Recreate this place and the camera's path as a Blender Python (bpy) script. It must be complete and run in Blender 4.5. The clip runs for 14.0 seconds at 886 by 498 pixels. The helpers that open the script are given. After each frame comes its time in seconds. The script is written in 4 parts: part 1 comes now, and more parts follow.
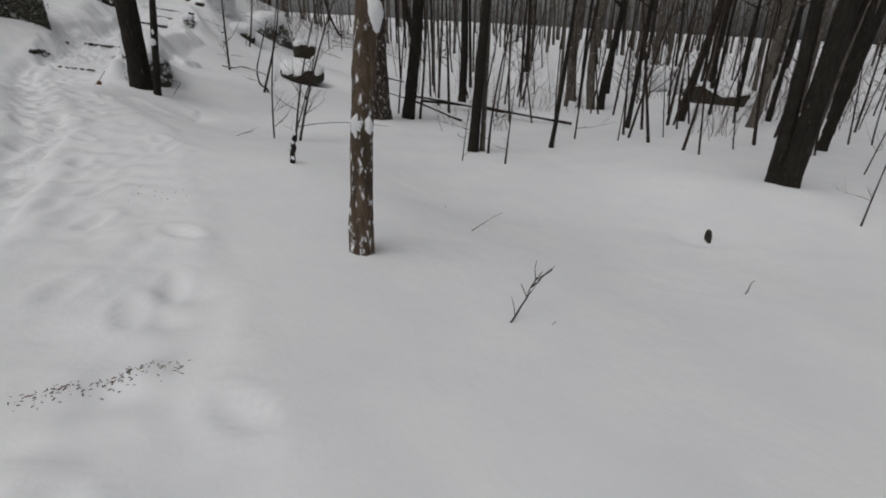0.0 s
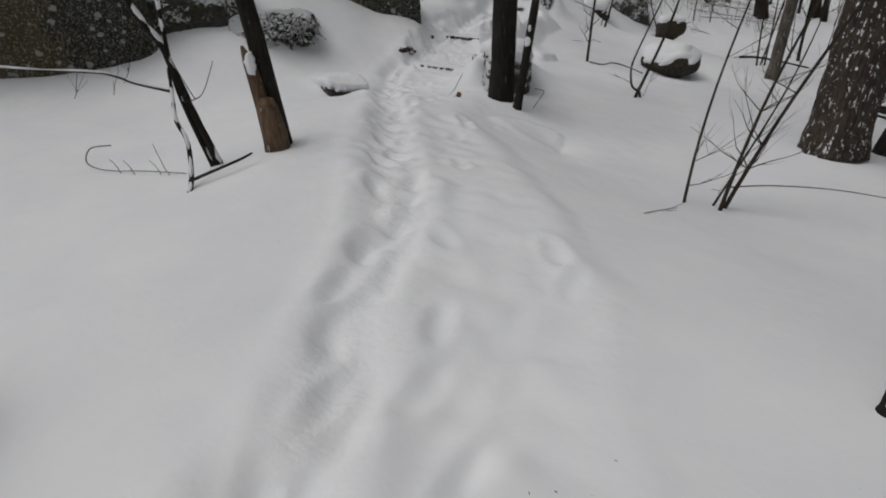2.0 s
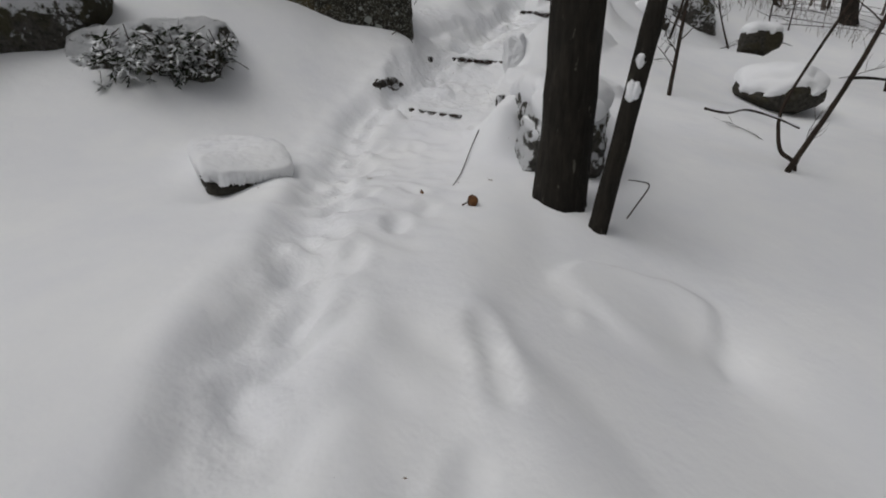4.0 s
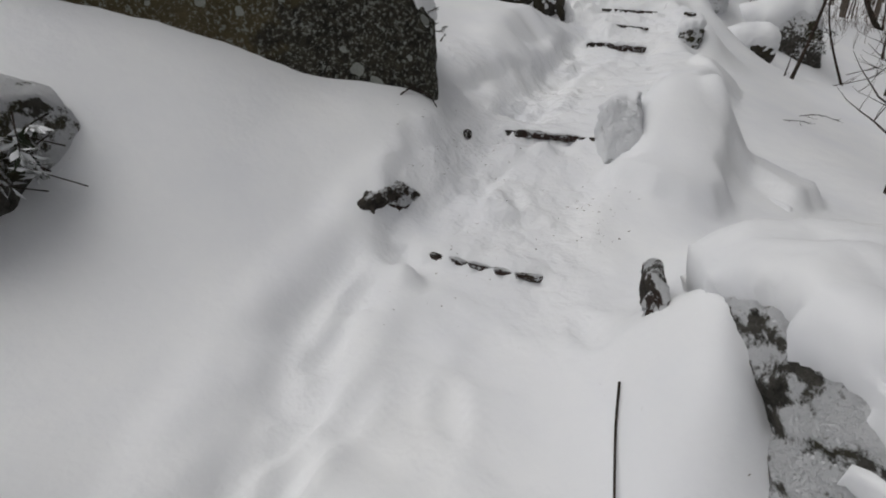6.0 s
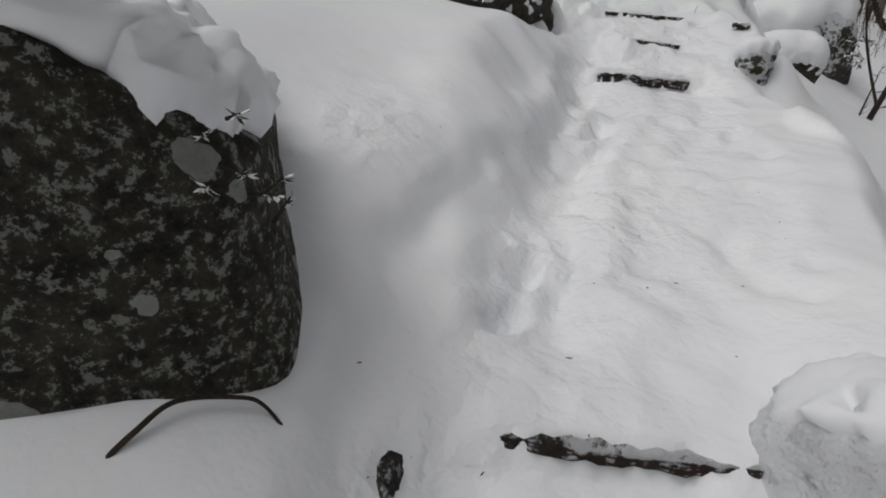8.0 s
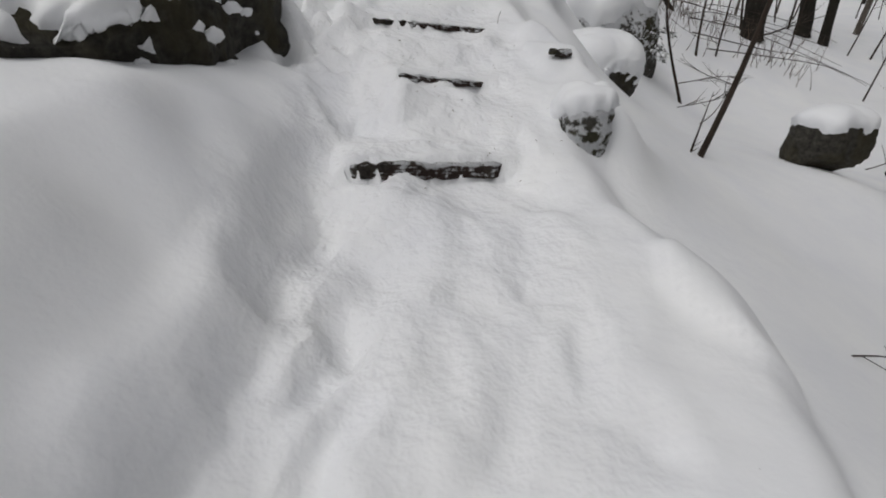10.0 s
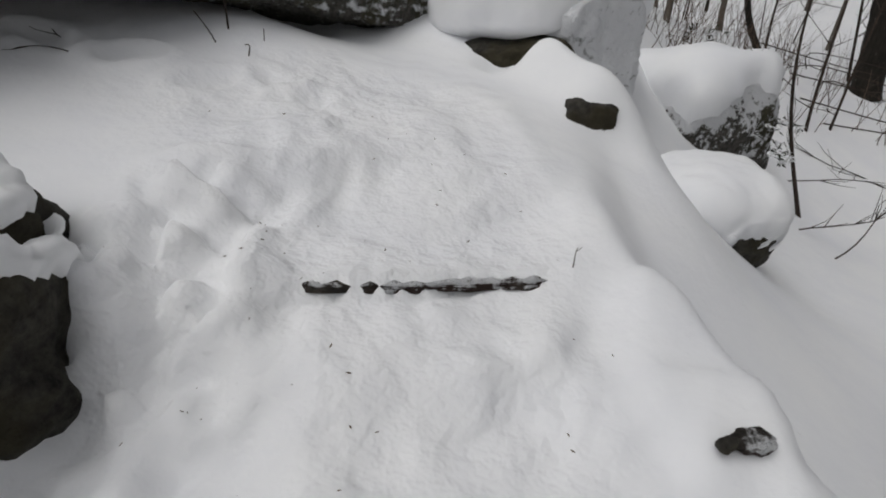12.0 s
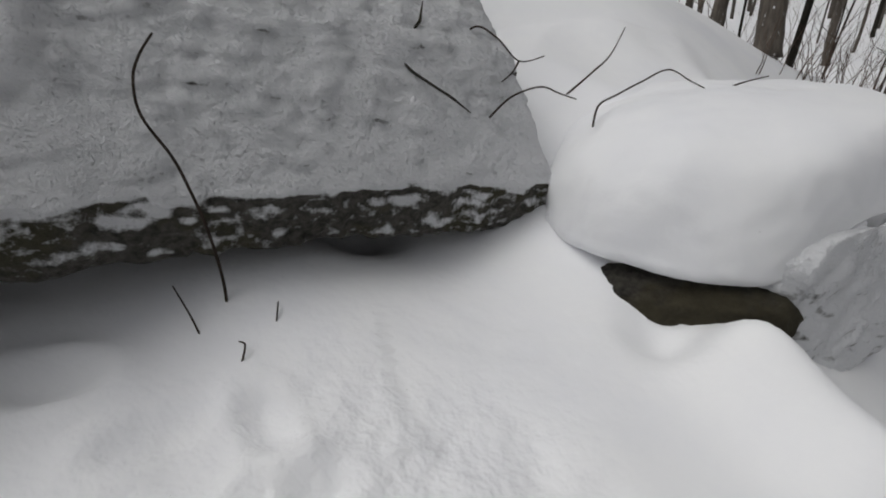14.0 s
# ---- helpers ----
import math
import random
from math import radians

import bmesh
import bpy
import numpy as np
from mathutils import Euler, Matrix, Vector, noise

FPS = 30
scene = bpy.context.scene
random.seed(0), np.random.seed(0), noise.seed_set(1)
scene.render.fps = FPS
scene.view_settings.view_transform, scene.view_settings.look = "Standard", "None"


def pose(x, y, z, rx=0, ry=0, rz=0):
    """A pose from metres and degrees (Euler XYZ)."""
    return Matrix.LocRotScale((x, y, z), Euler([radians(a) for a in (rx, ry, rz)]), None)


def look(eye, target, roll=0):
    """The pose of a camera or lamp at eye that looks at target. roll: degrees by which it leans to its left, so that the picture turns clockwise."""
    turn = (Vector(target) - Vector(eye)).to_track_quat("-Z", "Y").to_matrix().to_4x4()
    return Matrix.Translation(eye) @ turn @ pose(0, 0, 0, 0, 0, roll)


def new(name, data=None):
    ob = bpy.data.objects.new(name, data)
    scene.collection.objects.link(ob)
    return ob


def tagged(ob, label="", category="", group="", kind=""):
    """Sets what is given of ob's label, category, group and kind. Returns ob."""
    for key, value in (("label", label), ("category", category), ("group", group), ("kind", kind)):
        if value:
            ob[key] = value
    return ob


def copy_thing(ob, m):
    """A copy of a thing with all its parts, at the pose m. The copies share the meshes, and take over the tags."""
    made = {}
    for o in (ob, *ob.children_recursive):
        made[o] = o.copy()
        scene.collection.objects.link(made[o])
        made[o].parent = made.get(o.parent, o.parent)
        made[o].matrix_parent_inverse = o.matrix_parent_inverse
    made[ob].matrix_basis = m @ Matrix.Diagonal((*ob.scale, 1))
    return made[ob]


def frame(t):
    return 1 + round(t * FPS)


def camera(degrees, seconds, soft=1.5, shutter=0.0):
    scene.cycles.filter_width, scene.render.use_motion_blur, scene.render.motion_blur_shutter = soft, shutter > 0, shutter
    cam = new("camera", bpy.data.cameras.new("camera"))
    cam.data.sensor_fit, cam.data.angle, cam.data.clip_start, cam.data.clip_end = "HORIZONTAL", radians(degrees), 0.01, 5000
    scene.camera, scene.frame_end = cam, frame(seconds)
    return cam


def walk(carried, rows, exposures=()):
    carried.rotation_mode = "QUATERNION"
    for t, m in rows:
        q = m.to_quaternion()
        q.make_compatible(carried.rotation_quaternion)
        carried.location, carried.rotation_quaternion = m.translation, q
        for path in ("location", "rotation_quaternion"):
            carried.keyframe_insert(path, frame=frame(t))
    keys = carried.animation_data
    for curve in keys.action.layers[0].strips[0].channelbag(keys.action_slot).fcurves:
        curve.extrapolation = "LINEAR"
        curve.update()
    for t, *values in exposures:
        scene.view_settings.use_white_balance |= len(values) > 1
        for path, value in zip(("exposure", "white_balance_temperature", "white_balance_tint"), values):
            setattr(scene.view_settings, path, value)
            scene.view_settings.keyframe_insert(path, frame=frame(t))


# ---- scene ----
cam = camera(87.1, 14.0, 1.9)
METRES, EYE, TILT, LEAN, TURN = 21.0, 1.25, -22.0, 0.0, 0.0
ROWS = [
    (0.0, 0.0, 0.0, 0.0, 0.0, 0.0, -0.0),
    (0.5, -0.0263, 0.0348, 0.0153, 21.55, -3.21, -6.24),
    (1.0, -0.0574, 0.06, 0.0309, 25.55, -3.97, -7.73),
    (1.5, -0.0827, 0.0885, 0.048, 29.46, -5.5, -9.82),
    (2.0, -0.1018, 0.1087, 0.0668, 33.04, -6.56, -10.38),
    (4.5, -0.2248, 0.2831, 0.1514, 35.14, -5.75, -10.65),
    (5.0, -0.2411, 0.3013, 0.1705, 37.8, -4.19, -10.78),
    (5.5, -0.2686, 0.3224, 0.1774, 37.67, -4.21, -11.15),
    (6.0, -0.3021, 0.3561, 0.1907, 36.19, -4.26, -10.85),
    (6.5, -0.3286, 0.3885, 0.209, 35.17, -3.86, -10.73),
    (7.0, -0.3477, 0.4138, 0.228, 35.42, -4.27, -11.62),
    (7.5, -0.3707, 0.434, 0.241, 34.27, -4.84, -11.41),
    (8.0, -0.376, 0.4555, 0.2553, 30.67, -5.48, -9.76),
    (8.5, -0.3802, 0.4691, 0.2715, 22.91, -6.59, -7.99),
    (9.0, -0.3846, 0.4933, 0.2832, 11.36, -8.53, -3.97),
    (11.5, -0.4004, 0.6301, 0.373, 13.75, -7.7, -5.62),
    (12.0, -0.4113, 0.6492, 0.3895, 15.37, -8.46, -6.13),
    (12.5, -0.4183, 0.667, 0.4124, 15.77, -7.98, -6.59),
    (13.0, -0.4226, 0.6855, 0.4235, 18.01, -7.57, -5.9),
    (13.5, -0.4301, 0.6958, 0.4407, 21.94, -6.05, -7.39),
    (14.0, -0.4378, 0.7078, 0.4478, 28.83, -6.5, -9.61),
]
EXPOSURES = [(0.0, -1.3), (2.0, -1.3), (4.5, -1.2), (6.5, -1.08), (9.0, -1.08), (12.0, -1.06), (14.0, -1.0)]
walk(cam, [(t, pose(0, 0, EYE, TILT, LEAN, TURN) @ pose(METRES * x, METRES * y, METRES * z, 90 + pitch, roll, yaw)) for t, x, y, z, yaw, pitch, roll in ROWS], EXPOSURES)

# ---- world and light: a bright overcast winter day ----
world = bpy.data.worlds.new("overcast_sky")
scene.world = world
world.use_nodes = True
wn, wl = world.node_tree.nodes, world.node_tree.links
wn.clear()
sky = wn.new("ShaderNodeTexSky")
sky.sky_type, sky.sun_disc = "NISHITA", False
sky.sun_elevation, sky.sun_rotation = radians(65), radians(-136)
sky.air_density, sky.dust_density, sky.ozone_density = 1.0, 6.0, 1.0
grey = wn.new("ShaderNodeHueSaturation")
grey.inputs["Saturation"].default_value = 0.12
back = wn.new("ShaderNodeBackground")
back.inputs["Strength"].default_value = 0.14
out = wn.new("ShaderNodeOutputWorld")
wl.new(sky.outputs[0], grey.inputs["Color"])
wl.new(grey.outputs[0], back.inputs["Color"])
wl.new(back.outputs[0], out.inputs["Surface"])
sun = new("sun", bpy.data.lights.new("sun", "SUN"))
sun.data.energy, sun.data.angle, sun.data.color = 1.0, radians(45), (1.0, 0.985, 0.96)
sun.matrix_world = look((0, 0, 20), (6.4, 6.6, 0))


# ---- materials ----
def material(name, rough=0.8, metal=0.0):
    m = bpy.data.materials.new(name)
    m.use_nodes = True
    n, l = m.node_tree.nodes, m.node_tree.links
    b = n["Principled BSDF"]
    b.inputs["Roughness"].default_value, b.inputs["Metallic"].default_value = rough, metal
    b.inputs["Specular IOR Level"].default_value = 0.25
    tc = n.new("ShaderNodeTexCoord")
    return m, n, l, b, tc


def node(n, kind, **values):
    nd = n.new(kind)
    for key, value in values.items():
        nd.inputs[key.replace("_", " ")].default_value = value
    return nd


def noise_tex(n, l, vec, scale, detail=5.0, rough=0.6):
    t = node(n, "ShaderNodeTexNoise", Scale=scale, Detail=detail, Roughness=rough)
    l.new(vec, t.inputs["Vector"])
    return t.outputs["Fac"]


def ramp(n, l, fac, *stops):
    r = n.new("ShaderNodeValToRGB")
    while len(r.color_ramp.elements) < len(stops):
        r.color_ramp.elements.new(0.5)
    for e, (p, c) in zip(r.color_ramp.elements, stops):
        e.position, e.color = p, (*c, 1) if isinstance(c, tuple) else (c, c, c, 1)
    l.new(fac, r.inputs["Fac"])
    return r.outputs["Color"]


def mix(n, l, fac, a, b):
    m = n.new("ShaderNodeMix")
    m.data_type = "RGBA"
    l.new(fac, m.inputs["Factor"])
    for sock, v in ((m.inputs[6], a), (m.inputs[7], b)):
        if isinstance(v, tuple):
            sock.default_value = (*v, 1)
        else:
            l.new(v, sock)
    return m.outputs[2]


def bump(n, l, b, height, strength, distance, below=None):
    p = node(n, "ShaderNodeBump", Strength=strength, Distance=distance)
    l.new(height, p.inputs["Height"])
    if below is not None:
        l.new(below, p.inputs["Normal"])
    l.new(p.outputs["Normal"], b.inputs["Normal"])
    return p.outputs["Normal"]


def stretched(n, l, tc, sx, sy, sz):
    mp = n.new("ShaderNodeMapping")
    mp.inputs["Scale"].default_value = (sx, sy, sz)
    l.new(tc.outputs["Object"], mp.inputs["Vector"])
    return mp.outputs["Vector"]


def math_node(n, l, op, a, b):
    m = n.new("ShaderNodeMath")
    m.operation = op
    for sock, v in ((m.inputs[0], a), (m.inputs[1], b)):
        if isinstance(v, (int, float)):
            sock.default_value = v
        else:
            l.new(v, sock)
    return m.outputs[0]


def up_facing(n, l, lo, hi):
    """How far a surface faces up, from 0 at lo to 1 at hi."""
    g = n.new("ShaderNodeNewGeometry")
    s = n.new("ShaderNodeSeparateXYZ")
    l.new(g.outputs["Normal"], s.inputs[0])
    r = n.new("ShaderNodeMapRange")
    r.inputs["From Min"].default_value, r.inputs["From Max"].default_value = lo, hi
    l.new(s.outputs["Z"], r.inputs["Value"])
    return r.outputs[0]


SNOW = (0.86, 0.87, 0.89)


def snow_material(name, mid=0.28, crust=1.0):
    m, n, l, b, tc = material(name, 0.55)
    v = tc.outputs["Object"]
    col = ramp(n, l, noise_tex(n, l, v, 1.3), (0.3, (0.82, 0.83, 0.86)), (0.7, (0.89, 0.895, 0.9)))
    speck = ramp(n, l, noise_tex(n, l, v, 34, 3, 0.7), (0.735, 0.0), (0.76, 1.0))
    patch = ramp(n, l, noise_tex(n, l, v, 0.9, 2), (0.5, 0.0), (0.62, 0.55))
    dirt = math_node(n, l, "MULTIPLY", speck, patch)
    l.new(mix(n, l, dirt, col, (0.22, 0.2, 0.18)), b.inputs["Base Color"])
    at = n.new("ShaderNodeAttribute")
    at.attribute_name = "trodden"
    clods = math_node(n, l, "MULTIPLY", noise_tex(n, l, v, 9, 3, 0.5), at.outputs["Fac"])
    zero = bump(n, l, b, clods, 0.8, 0.06)
    first = bump(n, l, b, noise_tex(n, l, v, 5, 4, 0.5), mid, 0.03, zero)
    second = bump(n, l, b, noise_tex(n, l, v, 30, 4, 0.6), 0.13 * crust, 0.012, first)
    bump(n, l, b, noise_tex(n, l, v, 420, 2), 0.12, 0.002, second)
    return m


def bark(name, dark, light, streak, lichen=None, frost=0.0):
    m, n, l, b, tc = material(name, 0.9)
    v = stretched(n, l, tc, 1, 1, 0.14)
    a = noise_tex(n, l, v, streak, 6, 0.7)
    col = ramp(n, l, a, (0.3, dark), (0.72, light))
    col = mix(n, l, ramp(n, l, noise_tex(n, l, tc.outputs["Object"], 3), (0.45, 0.0), (0.7, 0.55)), col, tuple(c * 0.55 for c in dark))
    if lichen:
        spots = ramp(n, l, noise_tex(n, l, stretched(n, l, tc, 1, 1, 0.35), 24, 4, 0.65), (0.64, 0.0), (0.69, 1.0))
        col = mix(n, l, spots, col, lichen)
    if frost:
        rime = ramp(n, l, noise_tex(n, l, stretched(n, l, tc, 1, 1, 0.4), 26, 5, 0.7), (0.66 - 0.12 * frost, 0.0), (0.7 - 0.1 * frost, 1.0))
        col = mix(n, l, rime, col, SNOW)
    l.new(col, b.inputs["Base Color"])
    bump(n, l, b, a, 0.9, 0.015)
    return m


def stone(name, dark, light, patch=None, spots=None, frost=0.0, scale=1.0, sharp=0.1, patch_from=None, hold=0.5, relief=0.13):
    m, n, l, b, tc = material(name, 0.88)
    v = tc.outputs["Object"]
    a = noise_tex(n, l, v, 18 * scale, 8, 0.72)
    big = noise_tex(n, l, v, 1.6 * scale, 4, 0.6)
    col = ramp(n, l, a, (0.32, dark), (0.52, tuple((d + e) / 2 for d, e in zip(dark, light))), (0.72, light))
    if patch:
        where = ramp(n, l, big, (0.5, 0.0), (0.58, 0.85))
        if patch_from is not None:
            sep = n.new("ShaderNodeSeparateXYZ")
            l.new(v, sep.inputs[0])
            lean = math_node(n, l, "MULTIPLY", math_node(n, l, "SUBTRACT", patch_from, sep.outputs["X"]), 0.55)
            where = ramp(n, l, math_node(n, l, "ADD", lean, big), (0.5, 0.0), (0.56, 0.85))
        col = mix(n, l, where, col, mix(n, l, a, tuple(c * 0.35 for c in patch), patch))
    if spots:
        warp = node(n, "ShaderNodeTexVoronoi", Scale=6.5 * scale, Randomness=1.0)
        nz = node(n, "ShaderNodeTexNoise", Scale=14.0, Detail=3.0)
        l.new(v, nz.inputs["Vector"])
        addv = n.new("ShaderNodeVectorMath")
        addv.operation = "MULTIPLY_ADD"
        l.new(nz.outputs["Color"], addv.inputs[0])
        addv.inputs[1].default_value = (0.06, 0.06, 0.06)
        l.new(v, addv.inputs[2])
        l.new(addv.outputs[0], warp.inputs["Vector"])
        size = ramp(n, l, noise_tex(n, l, v, 3.1, 2), (0.38, 0.0), (0.6, 0.32))
        inside = math_node(n, l, "LESS_THAN", warp.outputs["Distance"], size)
        sp = math_node(n, l, "MULTIPLY", inside, 0.8)
        col = mix(n, l, sp, col, mix(n, l, a, tuple(c * 0.6 for c in spots), spots))
        crust = ramp(n, l, noise_tex(n, l, v, 36, 6, 0.75), (0.54, 0.0), (0.58, 0.62))
        col = mix(n, l, crust, col, tuple(c * 0.75 for c in spots))
    if frost:
        f = noise_tex(n, l, v, 15 * scale, 8, 0.66)
        w = noise_tex(n, l, v, 2.2, 3, 0.6)
        s = math_node(n, l, "ADD", math_node(n, l, "MULTIPLY", f, 1.1), math_node(n, l, "MULTIPLY", w, 0.6))
        s = math_node(n, l, "ADD", s, math_node(n, l, "MULTIPLY", up_facing(n, l, -0.3, 0.55), 0.42 * frost))
        rime = ramp(n, l, math_node(n, l, "MULTIPLY", s, 0.5), (hold, 0.0), (hold + sharp / 2, 1.0))
        col = mix(n, l, rime, col, SNOW)
    l.new(col, b.inputs["Base Color"])
    first = bump(n, l, b, f if frost else a, 1.0, relief if frost else 0.03)
    bump(n, l, b, noise_tex(n, l, v, 6 * scale, 5), 0.6, 0.06, first)
    return m


M_SNOW = snow_material("snow")
M_CAP = snow_material("snow_cap", 0.25, 0.8)
M_BARK = bark("bark_dark", (0.009, 0.0075, 0.006), (0.034, 0.029, 0.022), 30, (0.085, 0.08, 0.066))
M_BARK_GREY = bark("bark_grey", (0.05, 0.044, 0.038), (0.18, 0.155, 0.13), 22, None, 0.25)
M_BIRCH = bark("bark_rough", (0.035, 0.027, 0.02), (0.17, 0.125, 0.085), 16, (0.3, 0.29, 0.25), 0.8)
M_SCALY = bark("bark_scaly", (0.02, 0.015, 0.012), (0.1, 0.076, 0.06), 30, None, 0.6)
M_TWIG = bark("twig_bark", (0.02, 0.015, 0.012), (0.07, 0.05, 0.038), 60)
M_BRUSH = bark("brush_twig", (0.06, 0.04, 0.03), (0.17, 0.12, 0.09), 60)
M_SNAG = bark("snag_wood", (0.045, 0.028, 0.02), (0.24, 0.16, 0.1), 20, None, 0.15)
M_ROCK = stone("rock_dark", (0.01, 0.009, 0.008), (0.09, 0.083, 0.068), (0.07, 0.06, 0.034))
M_LICHEN = stone("rock_lichened", (0.006, 0.006, 0.005), (0.085, 0.076, 0.056), (0.135, 0.108, 0.055), (0.45, 0.47, 0.43), patch_from=0.75)
M_FROST = stone("rock_frosted", (0.03, 0.028, 0.024), (0.17, 0.16, 0.14), (0.11, 0.1, 0.055), None, 1.0)
M_SLAB = stone("slab_rimed", (0.025, 0.024, 0.02), (0.17, 0.16, 0.14), (0.1, 0.092, 0.055), None, 2.0, 1.4, 0.24, hold=0.46, relief=0.07)
M_RIME = stone("rock_rimed", (0.08, 0.08, 0.075), (0.3, 0.29, 0.27), None, None, 1.35, 1.0, 0.24, hold=0.33, relief=0.05)
M_STEP = stone("step_stone", (0.012, 0.011, 0.01), (0.14, 0.12, 0.1), (0.09, 0.055, 0.045), None, 0.55, hold=0.5)
m, n, l, b, tc = material("leaf_frosted", 0.6)
col = ramp(n, l, noise_tex(n, l, tc.outputs["Object"], 9), (0.35, (0.012, 0.017, 0.009)), (0.6, (0.035, 0.045, 0.022)))
rime = math_node(n, l, "MULTIPLY", up_facing(n, l, 0.0, 0.4), ramp(n, l, noise_tex(n, l, tc.outputs["Object"], 12), (0.34, 0.0), (0.44, 1.0)))
l.new(mix(n, l, rime, col, SNOW), b.inputs["Base Color"])
M_LEAF = m
m, n, l, b, tc = material("leaf_brown", 0.7)
l.new(ramp(n, l, noise_tex(n, l, tc.outputs["Object"], 30), (0.3, (0.06, 0.025, 0.01)), (0.7, (0.2, 0.09, 0.03))), b.inputs["Base Color"])
M_DEAD = m


# ---- mesh helpers ----
def mesh_object(name, verts, faces, mat, parent=None, label="", flat=False):
    me = bpy.data.meshes.new(name)
    me.from_pydata([tuple(v) for v in verts], [], faces)
    me.materials.append(mat)
    if not flat:
        me.polygons.foreach_set("use_smooth", [True] * len(me.polygons))
    me.update()
    ob = new(name, me)
    if parent is not None:
        ob.parent = parent
    return tagged(ob, label)


class Soup:
    """Gathers tubes and leaves into the one mesh of a part."""

    def __init__(self):
        self.v, self.f = [], []

    def tube(self, pts, radii, sides=6, rough=0.0, rng=random):
        pts = [Vector(p) for p in pts]
        start, n = len(self.v), len(pts)
        side = None
        for i, p in enumerate(pts):
            way = (pts[min(i + 1, n - 1)] - pts[max(i - 1, 0)]).normalized()
            if side is None:
                side = way.orthogonal().normalized()
            side = (side - way * side.dot(way)).normalized()
            other = way.cross(side)
            for k in range(sides):
                a = 2 * math.pi * k / sides
                r = radii[i] * (1 + rough * noise.noise(Vector((math.cos(a) * 2.2, math.sin(a) * 2.2, p.z * 5 + p.x * 7))) + rough * rng.uniform(-0.3, 0.3))
                self.v.append(p + (side * math.cos(a) + other * math.sin(a)) * r)
        for i in range(n - 1):
            for k in range(sides):
                a, b = start + i * sides + k, start + i * sides + (k + 1) % sides
                self.f.append((a, b, b + sides, a + sides))
        self.f.append(tuple(start + k for k in reversed(range(sides))))
        self.f.append(tuple(start + (n - 1) * sides + k for k in range(sides)))

    def leaf(self, p, way, length, width, rng):
        way = Vector(way).normalized()
        side = way.cross(Vector((rng.uniform(-1, 1), rng.uniform(-1, 1), 0.6))).normalized() * width / 2
        lift = way.cross(side).normalized() * width * 0.18
        p, s = Vector(p), len(self.v)
        self.v += [p, p + way * length * 0.45 + side + lift, p + way * length, p + way * length * 0.45 - side + lift, p + way * length * 0.5]
        self.f += [(s, s + 1, s + 4), (s + 1, s + 2, s + 4), (s + 2, s + 3, s + 4), (s + 3, s, s + 4)]

    def make(self, name, mat, parent=None, label=""):
        return mesh_object(name, self.v, self.f, mat, parent, label)


def cube_sphere(n):
    """Directions of a cube's grid, welded, and its quads."""
    index, verts, faces = {}, [], []

    def vid(p):
        key = tuple(round(c, 5) for c in p)
        if key not in index:
            index[key] = len(verts)
            verts.append(p)
        return index[key]
    for axis in range(3):
        for s in (-1, 1):
            for i in range(n):
                for j in range(n):
                    quad = []
                    for a, b in ((i, j), (i + 1, j), (i + 1, j + 1), (i, j + 1)):
                        p = [0.0, 0.0, 0.0]
                        p[axis], p[(axis + 1) % 3], p[(axis + 2) % 3] = s, math.tan((a / n * 2 - 1) * math.pi / 4), math.tan((b / n * 2 - 1) * math.pi / 4)
                        quad.append(vid(p))
                    faces.append(tuple(quad if s > 0 else reversed(quad)))
    v = np.array(verts)
    return v / np.linalg.norm(v, axis=1)[:, None], faces


SPHERES = {n: cube_sphere(n) for n in (5, 10, 20, 34, 60, 140)}


def rock_shape(half, seed, boxy, rough, grid, cuts=6, planes=(), fine=0.0):
    d, faces = SPHERES[grid]
    r = 1 / (np.abs(d) ** boxy).sum(1) ** (1 / boxy)
    p = d * r[:, None]
    rng = np.random.default_rng(seed)
    for _ in range(cuts):
        n = rng.normal(size=3)
        n /= np.linalg.norm(n)
        o = rng.uniform(0.72, 0.98)
        over = p @ n - o
        p = p - np.where(over > 0, over * 0.85, 0)[:, None] * n
    p = p * np.array(half)
    for n, o in planes:
        n = np.array(n) / np.linalg.norm(n)
        over = p @ n - o
        p = p - np.where(over > 0, over * 0.97, 0)[:, None] * n
    size = min(half)
    for i, q in enumerate(p):
        w = Vector(q) * (1.1 / size) + Vector((seed * 3.1, seed * 1.7, 0))
        p[i] = q + d[i] * size * rough * (noise.noise(w) + 0.5 * noise.noise(w * 2.3) + 0.3 * noise.noise(w * 5.1))
        if fine:
            w = Vector(q)
            p[i] += d[i] * fine * (noise.noise(w * 7) + 0.7 * noise.noise(w * 15) + 0.4 * noise.noise(w * 31))
    return p, d, faces


